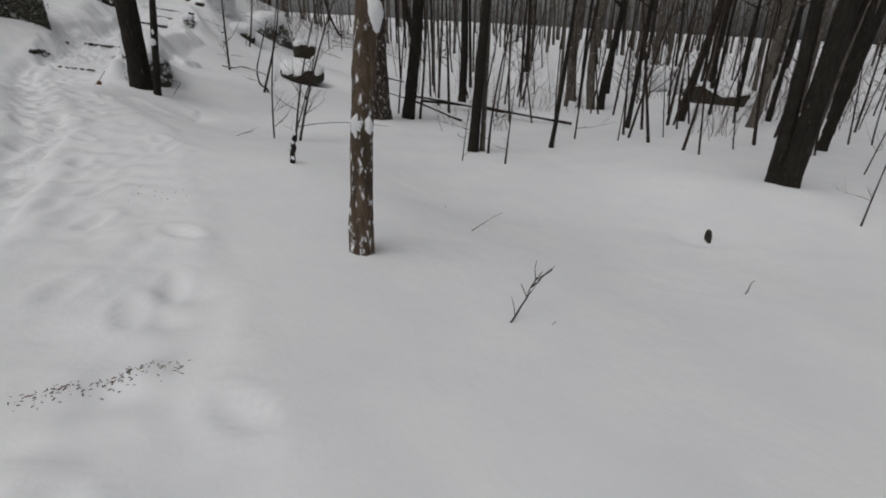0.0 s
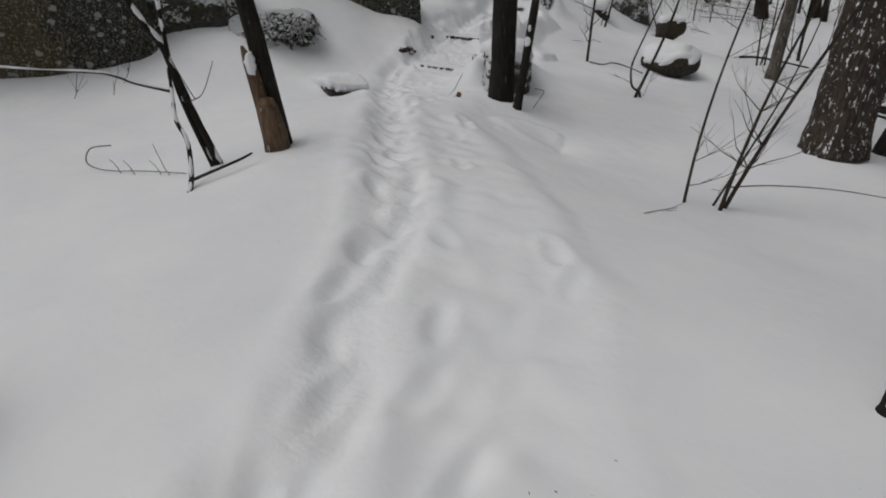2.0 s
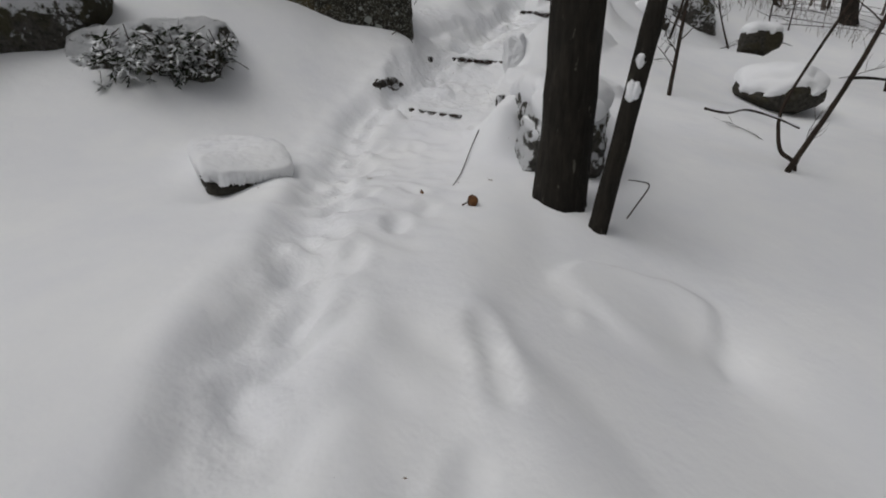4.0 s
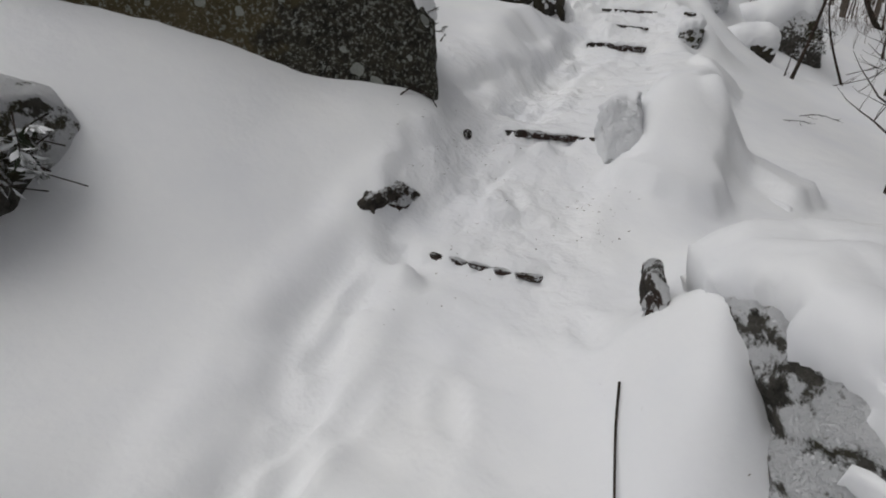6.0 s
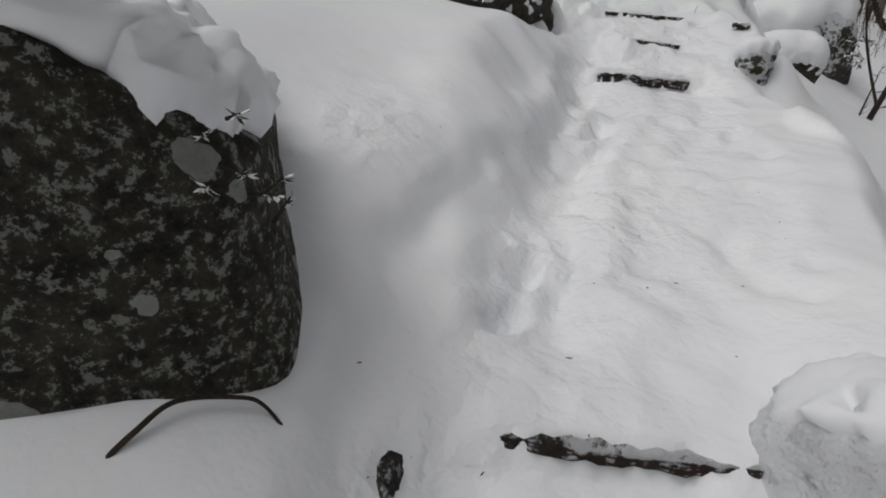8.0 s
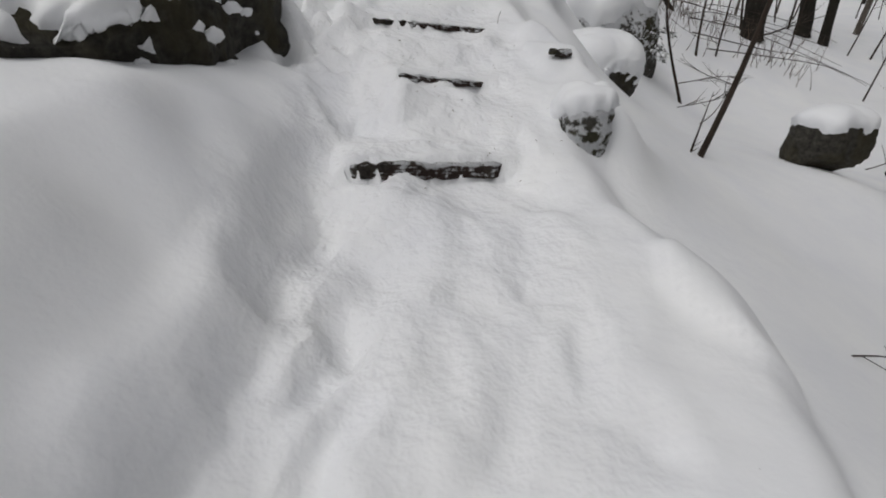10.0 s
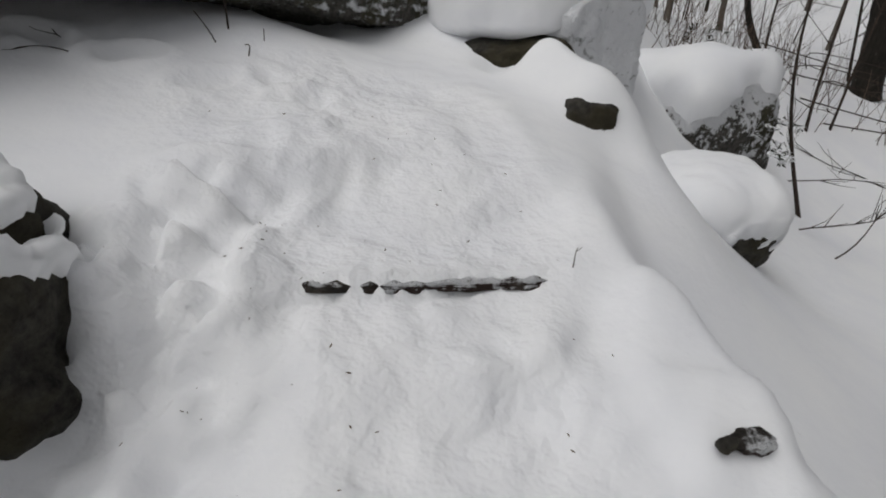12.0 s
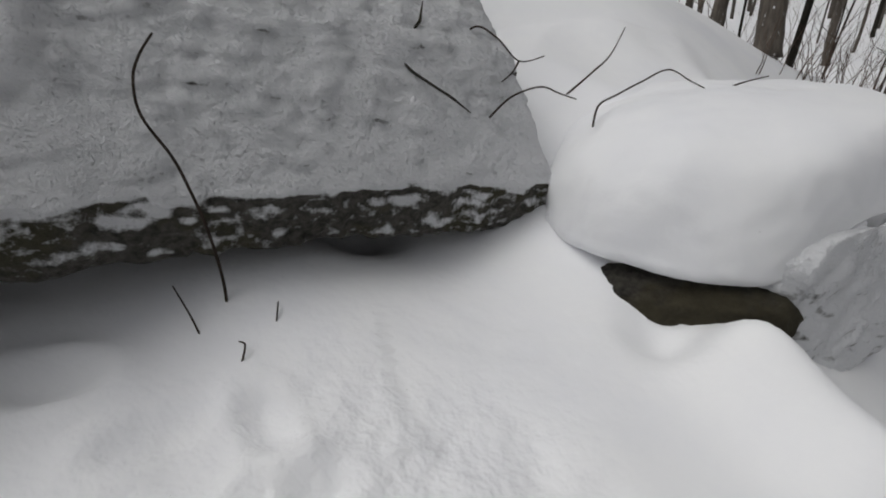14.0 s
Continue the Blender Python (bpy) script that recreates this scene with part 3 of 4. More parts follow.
def tree(name, x, y, r, tall, top=(0.0, 0.0), seed=1, mat=None, limbs=14, sides=12, low=0.3, label="", bend=0.15, flare=1.35, twigs=2, patches=(), group="", stems=(), rough=0.1):
    """A bare tree. top: how far its tip stands from over its foot; stems: further trunks (dx, dy, r, tall, topx, topy)."""
    rng = random.Random(seed)
    root = new(name)
    root.location = (x, y, height(x, y) - 0.06)
    crown = Soup()
    first = None
    for dx, dy, sr, st, tx, ty in ((0, 0, r, tall, *top), *stems):
        trunk = Soup()
        pts, rad = [], []
        heights = [0, 0.06, 0.14, 0.25, 0.4, 0.6] + [0.6 + 0.16 * i for i in range(1, 16)] + [3.0 + (st - 3.0) * i / 8 for i in range(1, 9)] if st > 4 else [st * i / 14 for i in range(15)]
        wob = [rng.uniform(-1, 1) for _ in range(4)]
        for h in heights:
            k = h / st
            sway = bend * (r * 3 if sides > 7 else 0.07)
            pts.append(Vector((dx + tx * k + sway * wob[0] * math.sin(h * 1.3 + wob[1] * 3), dy + ty * k + sway * wob[2] * math.sin(h * 1.1 + wob[3] * 3), h)))
            rad.append(sr * (1 - 0.82 * k) * (1 + (flare - 1) * math.exp(-h / 0.16)))
        trunk.tube(pts, rad, sides, rough, rng)
        ob = trunk.make("trunk", mat or M_BARK, root)
        first = first or ob
        for _ in range(limbs):
            k = rng.uniform(low, 0.97)
            i = min(range(len(pts)), key=lambda q: abs(heights[q] - k * st))
            a = rng.uniform(0, 2 * math.pi)
            branch_into(crown, pts[i], (math.cos(a), math.sin(a), rng.uniform(0.15, 0.9)), st * rng.uniform(0.12, 0.28) * (1.15 - k * 0.6), max(rad[i] * 0.4, 0.004), rng, twigs)
    if crown.v:
        crown.make("crown", mat or M_BARK, root)
    for k, size, a in patches:
        h = k
        i = min(range(len(pts)), key=lambda q: abs(heights[q] - h))
        lump, d, faces = rock_shape((size * 0.75, size * 0.6, size * 1.6), seed + int(k * 50), 2.2, 0.5, 5, 2)
        at = pts[i] + Vector((math.cos(a), math.sin(a), 0)) * rad[i] * 0.95
        mesh_object("snow_lump", lump + np.array(at), faces, M_CAP, root)
    return tagged(root, label, "tree", group)


def tree_at(*args, **kw):
    return tree("tree", *args, **kw)


tree_at(-0.57, 3.05, 0.08, 7.5, (0.62, 0.35), 3, M_BIRCH, 12, 20, 0.4, "young tree with rough brown bark and clinging snow", 0.2, 1.2, rough=0.22,
        patches=((0.9, 0.045, -2.0), (0.95, 0.035, -0.8), (1.55, 0.06, -0.6), (1.64, 0.05, -0.2)))
tree_at(-5.53, 9.03, 0.18, 12, (0.3, 0.3), 4, M_BARK, 16, 28, 0.45, "dark-barked tree beside the snowy trail", 0.05, 1.12, rough=0.1)
tree_at(-5.2, 8.88, 0.062, 7.5, (1.0, 0.8), 5, M_BARK, 10, 18, 0.5, "slim leaning tree with a lump of snow in its fork", 0.25, 1.1, rough=0.14,
        patches=((0.92, 0.04, -1.7), (0.98, 0.035, -1.2), (1.05, 0.028, -1.5)))
tree_at(-1.47, 10.2, 0.32, 14, (0.4, 0.6), 6, M_SCALY, 14, 28, 0.45, "thick old tree with scaly bark and rime at its foot", 0.05, 1.2, rough=0.12)
tree_at(-0.8, 11.05, 0.14, 11, (1.2, 0.5), 8, M_BARK, 12, 16, 0.45, "dark leaning tree beside a thick old trunk", 0.1, 1.2, rough=0.12)
tree_at(4.38, 5.84, 0.125, 12, (1.4, 0.7), 7, M_BARK, 14, 24, 0.45, "double-stemmed dark tree leaning outward from the snow", 0.08, 1.3, rough=0.14, stems=((-0.08, 0.1, 0.085, 11, 0.4, 1.0), (0.08, 0.12, 0.05, 9, 2.0, 0.8)),
        patches=((1.2, 0.06, -2.0), (1.1, 0.05, -2.3)))
# tall trees of the wood: place, radius, tip
WOOD = [(8.04, 12.55, 0.12, 1.2, 0.4), (6.63, 13.37, 0.11, 1.6, 0.6), (5.18, 15.81, 0.12, 0.7, 0.2), (4.88, 18.83, 0.19, 0.4, 0.3), (8.99, 30.2, 0.26, 0.2, 0.3),
        (4.46, 26.8, 0.13, 0.1, 0.1), (1.16, 27.0, 0.17, -0.2, 0.3), (4.19, 10.95, 0.055, 0.7, 0.3), (1.96, 8.64, 0.042, 0.9, 0.5), (0.67, 8.05, 0.045, 0.2, 0.3),
        (-3.4, 27.2, 0.24, -1.6, 0.5), (-1.7, 28.8, 0.18, -1.4, 0.3), (6.4, 8.4, 0.1, 2.2, 0.8), (7.2, 9.0, 0.09, 2.0, 0.6), (0.5, 7.9, 0.09, 0.6, 0.3), (-2.4, 17.5, 0.14, 0.3, 0.2), (0.6, 15.5, 0.13, 0.2, 0.3)]
for i, (x, y, r, tx, ty) in enumerate(WOOD):
    tree_at(x, y, r, 7 + 22 * min(r, 0.25), (tx, ty), 20 + i, M_BARK if i % 3 else M_BARK_GREY, 12, 10, 0.3, "bare grey-brown tree standing in the snowy wood", 0.2, group="trees of the wood")


def sapling(x, y, r, tall, top, seed, label="thin bare sapling sticking out of the snow", limbs=13, twigs=1, mat=None, low=0.08, stems=(), bend=1.2):
    return tagged(tree("sapling", x, y, r * 0.8, tall, top, seed, mat or M_TWIG, limbs, 7, low, label, bend, 1.1, twigs, group="saplings", stems=stems), category="sapling")


sapling(-2.38, 7.7, 0.022, 3.4, (0.75, 0.5), 51, limbs=14, bend=2.2, stems=((0.03, 0.05, 0.02, 3.2, 1.1, 0.2), (-0.02, 0.04, 0.012, 2.4, 0.4, 0.5)))
sapling(-2.65, 7.54, 0.018, 3.2, (0.3, 0.3), 52)
sapling(-5.78, 13.49, 0.036, 4.2, (0.25, 0.1), 53)
sapling(-4.17, 11.67, 0.034, 3.8, (0.6, 0.3), 55, "dark bent sapling with a snow lump beside the bank", 4, bend=2.4)
sapling(-6.78, 17.72, 0.036, 3.6, (0.55, 0.25), 56, "dark leaning sapling below the stone steps", 5, bend=1.0, stems=((-0.06, 0.02, 0.012, 0.6, 0.1, 0.05),))
sapling(0.79, 7.85, 0.025, 4.0, (0.5, 0.3), 57)
sapling(0.96, 7.1, 0.02, 1.3, (0.1, 0.1), 58, limbs=6)
sapling(0.31, 7.07, 0.012, 0.9, (0.05, 0.1), 59)
sapling(4.47, 4.74, 0.012, 1.5, (0.45, 0.3), 60, limbs=5)
sapling(5.55, 11.9, 0.05, 5.0, (0.5, 0.2), 61)
sapling(5.8, 12.0, 0.035, 4.6, (0.9, 0.1), 62)
sapling(2.6, 9.4, 0.022, 3.6, (0.3, 0.2), 63)
sapling(3.4, 9.2, 0.015, 2.6, (0.2, 0.2), 64)
sapling(-6.1, 21.6, 0.03, 3.4, (-0.6, 0.5), 66, limbs=6, bend=3.0)
sapling(-5.3, 24.0, 0.03, 4.4, (-0.3, 0.4), 67)
sapling(-4.9, 24.4, 0.025, 4.0, (0.3, 0.4), 68)

# the wood beyond: a few trees, planted again and again
rng = random.Random(11)
kinds = [tree("tree", 60 + 3 * i, -40, r, 8 + 14 * r * 4, (rng.uniform(-0.5, 0.5), rng.uniform(-0.5, 0.5)), 80 + i, M_BARK if i % 2 else M_BARK_GREY, 11, 8, 0.22,
              "bare forest tree in the snow", 0.25, 1.2, 2, group="trees of the far wood") for i, r in enumerate((0.045, 0.06, 0.08, 0.11, 0.14, 0.05))]
small = [tree("sapling", 60 + 3 * i, -44, r, 4.2, (rng.uniform(-0.6, 0.6), rng.uniform(-0.6, 0.6)), 90 + i, M_TWIG, 10, 5, 0.12,
              "thin bare undergrowth stem in the snow", 1.0, 1.1, 1, group="undergrowth stems") for i, r in enumerate((0.014, 0.02, 0.026, 0.032))]
for ob in small:
    tagged(ob, category="sapling")


def planted(source, x, y, scale):
    t = copy_thing(source, pose(x, y, height(x, y) - 0.06, 0, 0, rng.uniform(0, 360)))
    t.scale = (scale,) * 3


def open_ground(x, y):
    """Clear of the trail and of the rocks beside it."""
    if x < -3.0 and y < 21 or x < -4.5 and y < 24.5:
        return False
    return not (x < 3.5 and y < 11)


count = 0
while count < 120:
    a, d = rng.uniform(-0.75, 1.05), 12 + 42 * rng.random() ** 1.3
    x, y = d * math.sin(a), 2 + d * math.cos(a)
    if open_ground(x, y) and d > 14:
        planted(rng.choice(kinds), x, y, rng.uniform(0.8, 1.25))
        count += 1
count = 0
while count < 170:
    a, d = rng.uniform(-0.7, 1.05), 7 + 28 * rng.random() ** 1.2
    x, y = d * math.sin(a), 2 + d * math.cos(a)
    if open_ground(x, y):
        planted(rng.choice(small), x, y, rng.uniform(0.7, 1.3))
        count += 1
for i, ob in enumerate(kinds):
    ob.location = (14 + 4 * i, 24 + 3 * (i % 3), height(14 + 4 * i, 24 + 3 * (i % 3)) - 0.06)
for i, ob in enumerate(small):
    ob.location = (9 + 2 * i, 16 + 2 * i, height(9 + 2 * i, 16 + 2 * i) - 0.06)
far = Soup()
for _ in range(900):
    a, d = rng.uniform(-math.pi, math.pi), rng.uniform(50, 110)
    x, y, r = d * math.sin(a), d * math.cos(a), rng.uniform(0.06, 0.2)
    z = float(base(x, y)) - 0.5
    tx, ty, h = rng.uniform(-0.8, 0.8), rng.uniform(-0.8, 0.8), rng.uniform(9, 14)
    far.tube([(x, y, z), (x + tx * 0.5, y + ty * 0.5, z + h * 0.5), (x + tx, y + ty, z + h)], [r, r * 0.65, r * 0.15], 5)
    for _ in range(7):
        k = rng.uniform(0.3, 0.95)
        p, w = Vector((x + tx * k, y + ty * k, z + h * k)), Vector((rng.uniform(-1, 1), rng.uniform(-1, 1), rng.uniform(0.2, 1)))
        far.tube([p, p + w * 1.6, p + w * 2.6 + Vector((0, 0, 0.5))], [r * 0.3, r * 0.18, 0.01], 3)
tagged(far.make("far_woods", M_BARK_GREY), "bare grey woods on the far slope", "woods", kind="stuff")

# ---- rocks ----
rock("boulder", (-9.75 - 0.77 * 0.97, 10.03 + 0.64 * 0.97, 2.44), (1.8, 0.97, 0.98), 50.3, 3, M_LICHEN, 9, 0.05, 0.12, 0.38, 60, 0,
     (((0.61, 0, 0.79), 1.09), ((0.9, 0.35, -0.1), 1.69), ((0, -0.9, -0.5), 1.14)), "large dark boulder mottled with pale lichen and topped with snow", wavy=0.35, fine=0.012, lumps=0.035)
slab = rock("rock_ledge", (-11.9, 18.55, 4.68), (2.55, 1.55, 1.16), 63.9, 5, M_SLAB, 11, 0.03, 0.0, 0.8, 140, 0,
     (((0, -0.88, 0.47), 0.84), ((0, -0.72, 0.69), 0.66), ((0, -0.93, -0.37), 1.53), ((0.95, -0.1, 0.3), 1.78), ((0, -0.1, -1), 1.09)), "huge granite ledge crusted with rime over a dark hollow", roll=9, fine=0.028)
domed = rock("boulder", (-9.08, 20.2, 3.22), (0.82, 0.82, 0.42), -3, 35, M_RIME, 8, 0.06, 0.0, 0.3, 60, 0, (((0.83, -0.56, 0), 0.74),), "rime-crusted boulder under a thick dome of snow", fine=0.022)


def snow_dome(owner, centre, half, up, down, corner, side):
    """A thick cushion of snow with a rounded lip, cut off along the bare side of its rock."""
    d, faces = SPHERES[60]
    p = d / ((np.abs(d) ** 2.7).sum(1) ** (1 / 2.7))[:, None] * np.array((half, half, 1.0))
    p[:, 2] = np.where(p[:, 2] > 0, p[:, 2] * up, p[:, 2] * down) + centre[2]
    p[:, 0] += centre[0]
    p[:, 1] += centre[1]
    n = np.array(side) / np.linalg.norm(side)
    over = (p[:, :2] - np.array(corner)) @ n
    p[:, :2] -= (0.47 * (over + np.sqrt(over * over + 0.045)))[:, None] * n
    lip = 3.3 + 0.14 * np.clip((p[:, 0] + 9.56) / 0.74, 0, 1) + 0.24 * smooth(p[:, 1], corner[1] + 0.02, corner[1] + 0.4) * smooth(over, -0.3, 0.0)
    p[:, 2] = np.where(p[:, 2] < centre[2] + 0.1, np.maximum(p[:, 2], lip), p[:, 2])
    for i, q in enumerate(p):
        w = Vector(q)
        p[i] += d[i] * (0.05 * noise.noise(w * 1.6) + 0.02 * noise.noise(w * 4) + 0.007 * noise.noise(w * 13))
    inverse = owner.matrix_world.inverted()
    mesh_object("snow_cap", [inverse @ Vector(q) for q in p], faces, M_CAP, owner, "thick soft dome of snow")


bpy.context.view_layer.update()
snow_dome(domed, (-9.06, 20.16, 3.5), 0.95, 0.62, 0.2, (-8.86, 19.26), (0.83, -0.56))
rock("stone", (-9.22, 19.42, 3.28), (0.46, 0.2, 0.13), 4, 36, M_ROCK, 4, 0.15, 0.0, 0.5, 20, 4, (), "dark stone in the hollow under the dome", fine=0.012)
rock("tree_stump", (-4.6, 2.4, 0.5), (0.17, 0.2, 0.3), 20, 37, M_SNAG, 3, 0.2, 0.1, 0.3, 10, 4, (), "dark old stump with a snow cap")
rock("stone", (-8.63, 18.58, 3.0), (0.16, 0.16, 0.15), 20, 8, M_ROCK, 6, 0.2, 0.0, 0.5, 20, 5, (), "small dark stone poking out of the snow")
rock("boulder", (-7.45, 21.95, 2.12), (0.88, 0.75, 0.75), 42, 9, M_FROST, 4.5, 0.15, 0.22, 0.4, 20, 6, (), "dark mossy boulder with hanging frosted plants")
rock("boulder", (-7.62, 19.45, 2.1), (0.44, 0.46, 0.34), 30, 10, M_ROCK, 2.8, 0.1, 0.16, 0.1, 34, 2, (), "low stone hidden under a cushion of snow")
rock("stone", (-7.93, 16.16, 2.22), (0.16, 0.19, 0.24), 20, 12, M_FROST, 5, 0.2, 0.1, 0.35, 20, 5, (), "dark upright stone with rime beside the steps", fine=0.015)
rock("boulder", (-10.36, 15.55, 2.78), (0.52, 1.15, 0.52), 6, 14, M_ROCK, 4, 0.2, 0.07, 0.5, 60, 3, (), "dark boulder with ragged snow hanging over its top", wavy=0.6, fine=0.018, lumps=0.025)
rock("boulder", (-6.08, 10.2, 1.02), (0.44, 0.76, 0.4), 24.6, 15, M_FROST, 3.4, 0.14, 0.13, 0.42, 34, 3, (((-0.2, -0.9, -0.25), 0.7),), "snow-domed boulder beside the trail with a dark frosted side", wavy=0.4, fine=0.02, lumps=0.01)
rock("stone", (-6.74, 10.35, 1.2), (0.04, 0.22, 0.13), 22, 45, M_STEP, 4, 0.3, 0.0, 0.6, 20, 6, (), "narrow dark stone edging the domed boulder", fine=0.02)
rock("stone", (-7.5, 12.1, 1.6), (0.16, 0.22, 0.24), 25, 16, M_RIME, 6, 0.2, 0.05, 0.55, 20, 3, (((-0.5, 0, 1), 0.24),), "square rime-covered block at the end of a step", tilt=-8, fine=0.015)
rock("stone", (-8.34, 10.45, 1.34), (0.26, 0.08, 0.13), 86, 17, M_STEP, 5, 0.25, 0.0, 0.5, 20, 6, (), "low dark angular stone edging the trail", fine=0.02)
rock("stone", (-6.45, 12.3, 1.02), (0.16, 0.14, 0.12), 10, 18, M_ROCK, 4, 0.15, 0.05, 0.5, 10, 5, (), "small dark stone under the bank")
rock("stone", (-7.26, 11.4, 1.12), (0.12, 0.12, 0.1), 10, 19, M_ROCK, 4, 0.15, 0.05, 0.4, 10, 5, (), "small stone half buried beside the trail")
rock("stone", (-8.08, 16.74, 2.655), (0.06, 0.035, 0.025), 20, 41, M_STEP, 4, 0.3, 0.0, 0.7, 10, 4, (), "small dark stone chip in the edge snow")
rock("stone", (-8.15, 16.7, 2.67), (0.025, 0.02, 0.02), 40, 42, M_ROCK, 4, 0.2, 0.0, 0.7, 10, 4, (), "small dark stone chip in the edge snow")
rock("boulder", (-5.2, 18.95, 1.55), (0.4, 0.36, 0.3), 30, 20, M_ROCK, 3.4, 0.14, 0.1, 0.4, 20, 5, (), "dark rock under a snow cap below the trail")
rock("boulder", (-4.58, 16.2, 0.84), (0.66, 0.5, 0.34), 15, 22, M_ROCK, 3, 0.14, 0.12, 0.4, 20, 4, (), "dark undercut rock with a rounded snow cap")
rock("boulder", (-7.86, 8.05, 0.97), (0.32, 0.52, 0.09), 66, 23, M_ROCK, 6, 0.1, 0.1, 0.15, 60, 3, (), "flat dark rock with a loaf of snow on it", wavy=0.1)
rock("boulder", (-9.78, 8.6, 1.72), (0.82, 0.42, 0.42), 63, 26, M_FROST, 4, 0.2, 0.0, 0.5, 20, 6, (), "dark rock overhung by frosted evergreen leaves")
rock("rock_ledge", (-10.85, 7.6, 2.1), (1.1, 0.6, 0.7), 70, 27, M_FROST, 5, 0.16, 0.1, 0.5, 20, 6, (), "dark layered ledge with snow on its shelves")
rock("rock_ledge", (-11.8, 5.3, 2.4), (1.9, 1.0, 1.4), 70, 28, M_LICHEN, 6, 0.1, 0.15, 0.55, 20, 5, (), "tall brown rock wall above the snow")
rock("boulder", (10.2, 18.4, -0.1), (1.1, 0.8, 0.55), -10, 29, M_ROCK, 3, 0.1, 0.1, 0.5, 20, 4, (), "long dark boulder lying in the wood")
rock("boulder", (9.5, 22.5, 0.3), (1.2, 0.9, 0.6), 10, 30, M_RIME, 3, 0.12, 0.12, 0.5, 20, 4, (), "pale snow-covered boulder lying in the wood")
# a dark sliver added for the shade in a snow hollow's crevice
rock("stone", (2.72, 4.48, -0.47), (0.025, 0.06, 0.12), -10, 32, M_ROCK, 3, 0.12, 0.0, 0.0, 10, 3, (), "dark sliver standing in for the shaded edge of a snow hollow")
rock("stone", (-8.5, 11.52, 1.55), (0.03, 0.08, 0.11), 20, 46, M_STEP, 4, 0.3, 0.0, 0.7, 10, 4, (), "dark stone edge showing through the torn snow", fine=0.01)
rock("stone", (-8.98, 11.2, 1.86), (0.28, 0.12, 0.1), 50, 33, M_ROCK, 4, 0.15, 0.04, 0.5, 10, 4, (), "low dark stone wedged under the boulder")

# ---- stone steps ----
for i, ((ax, ay), (bx, by), left, right, rise) in enumerate(STEPS):
    length, turn = math.hypot(bx - ax, by - ay), math.degrees(math.atan2(by - ay, bx - ax))
    ux, uy = math.cos(radians(turn)), math.sin(radians(turn))
    cx, cy = (ax + bx) / 2 - uy * 0.185, (ay + by) / 2 + ux * 0.185
    thick = 0.045 if i == 2 else 0.03 if i == 1 else 0.022
    root = new("stone_step")
    root.matrix_world = pose(cx, cy, (left + right) / 2 - thick - 0.004, 0, math.degrees(math.atan2(left - right, length)), turn)
    p, d, faces = rock_shape((length / 2 + 0.02, 0.2, thick), 40 + i, 10, 0.25, 20, 0, (), 0.012)
    mesh_object("slab", p, faces, M_STEP, root)
    tagged(root, "dark stone step almost buried in trodden snow", "step", "stone steps")


# ---- plants, twigs and small things ----
def limb(soup, pts, r0, r1, sides=6):
    n = len(pts)
    soup.tube(pts, [r0 + (r1 - r0) * i / (n - 1) for i in range(n)], sides, 0.12)


def twig(x, y, size, heading, seed, label="dark bare twig sticking out of the snow", r=0.005, rise=0.8, shoots=4, at=None, mat=None):
    rng = random.Random(seed)
    root = new("twig")
    root.location = (x, y, height(x, y) - 0.02 if at is None else at)
    soup = Soup()
    way = Vector((math.cos(radians(heading)), math.sin(radians(heading)), rise)).normalized()
    pts = [Vector((0, 0, 0))]
    for _ in range(6):
        way = (way + Vector((rng.uniform(-0.25, 0.25), rng.uniform(-0.25, 0.25), rng.uniform(-0.2, 0.15)))).normalized()
        pts.append(pts[-1] + way * size / 6)
    limb(soup, pts, r, r * 0.4)
    for _ in range(shoots):
        p, w = pts[rng.randint(1, 5)], (way + Vector((rng.uniform(-1, 1), rng.uniform(-1, 1), rng.uniform(-0.2, 0.4)))).normalized()
        q = p + w * size * rng.uniform(0.15, 0.3)
        shoot = Soup()
        limb(shoot, [p, q, q + (w + Vector((rng.uniform(-0.5, 0.5), rng.uniform(-0.5, 0.5), 0.2))) * size * 0.12], r * 0.55, r * 0.25, 5)
        shoot.make("shoot", mat or M_TWIG, root)
    soup.make("stem", mat or M_TWIG, root)
    return tagged(root, label, "twig", "twigs in the snow")


twig(0.36, 2.23, 0.4, 20, 1, "forked dark twig standing in open snow", 0.006, 0.7, 8)
twig(0.42, 2.17, 0.24, -5, 2, rise=0.1, shoots=2)
twig(0.03, 4.52, 0.2, 120, 3, rise=0.3)
twig(0.23, 3.86, 0.34, 25, 4, rise=0.55, shoots=0)
twig(2.17, 3.0, 0.18, 30, 5, rise=0.5, shoots=0)
twig(-2.89, 6.52, 0.3, 20, 6, rise=0.35)
twig(-6.52, 15.44, 0.42, 10, 7, rise=0.15, shoots=6)
twig(-6.65, 14.74, 0.3, 20, 8, rise=0.2, shoots=5)
twig(-4.15, 11.8, 0.7, 80, 10, rise=0.8, shoots=6)
twig(-4.4, 12.3, 0.6, 150, 11, rise=0.3, shoots=6)
twig(-9.92, 5.2, 0.7, 100, 12, rise=1.6, shoots=5)
twig(-10.0, 5.9, 0.6, 60, 13, rise=1.6, shoots=5)
twig(-9.7, 5.6, 0.6, 130, 14, rise=1.4, shoots=5)
twig(-8.6, 17.25, 0.12, 60, 16, rise=1.6, shoots=1, r=0.003)
for i, (x, y, s, h, r) in enumerate(((-11.1, 17.6, 0.3, 160, 0.6), (-11.0, 17.5, 0.3, 190, 0.7))):
    twig(x, y, s, h, 30 + i, rise=r, shoots=1, r=0.004)
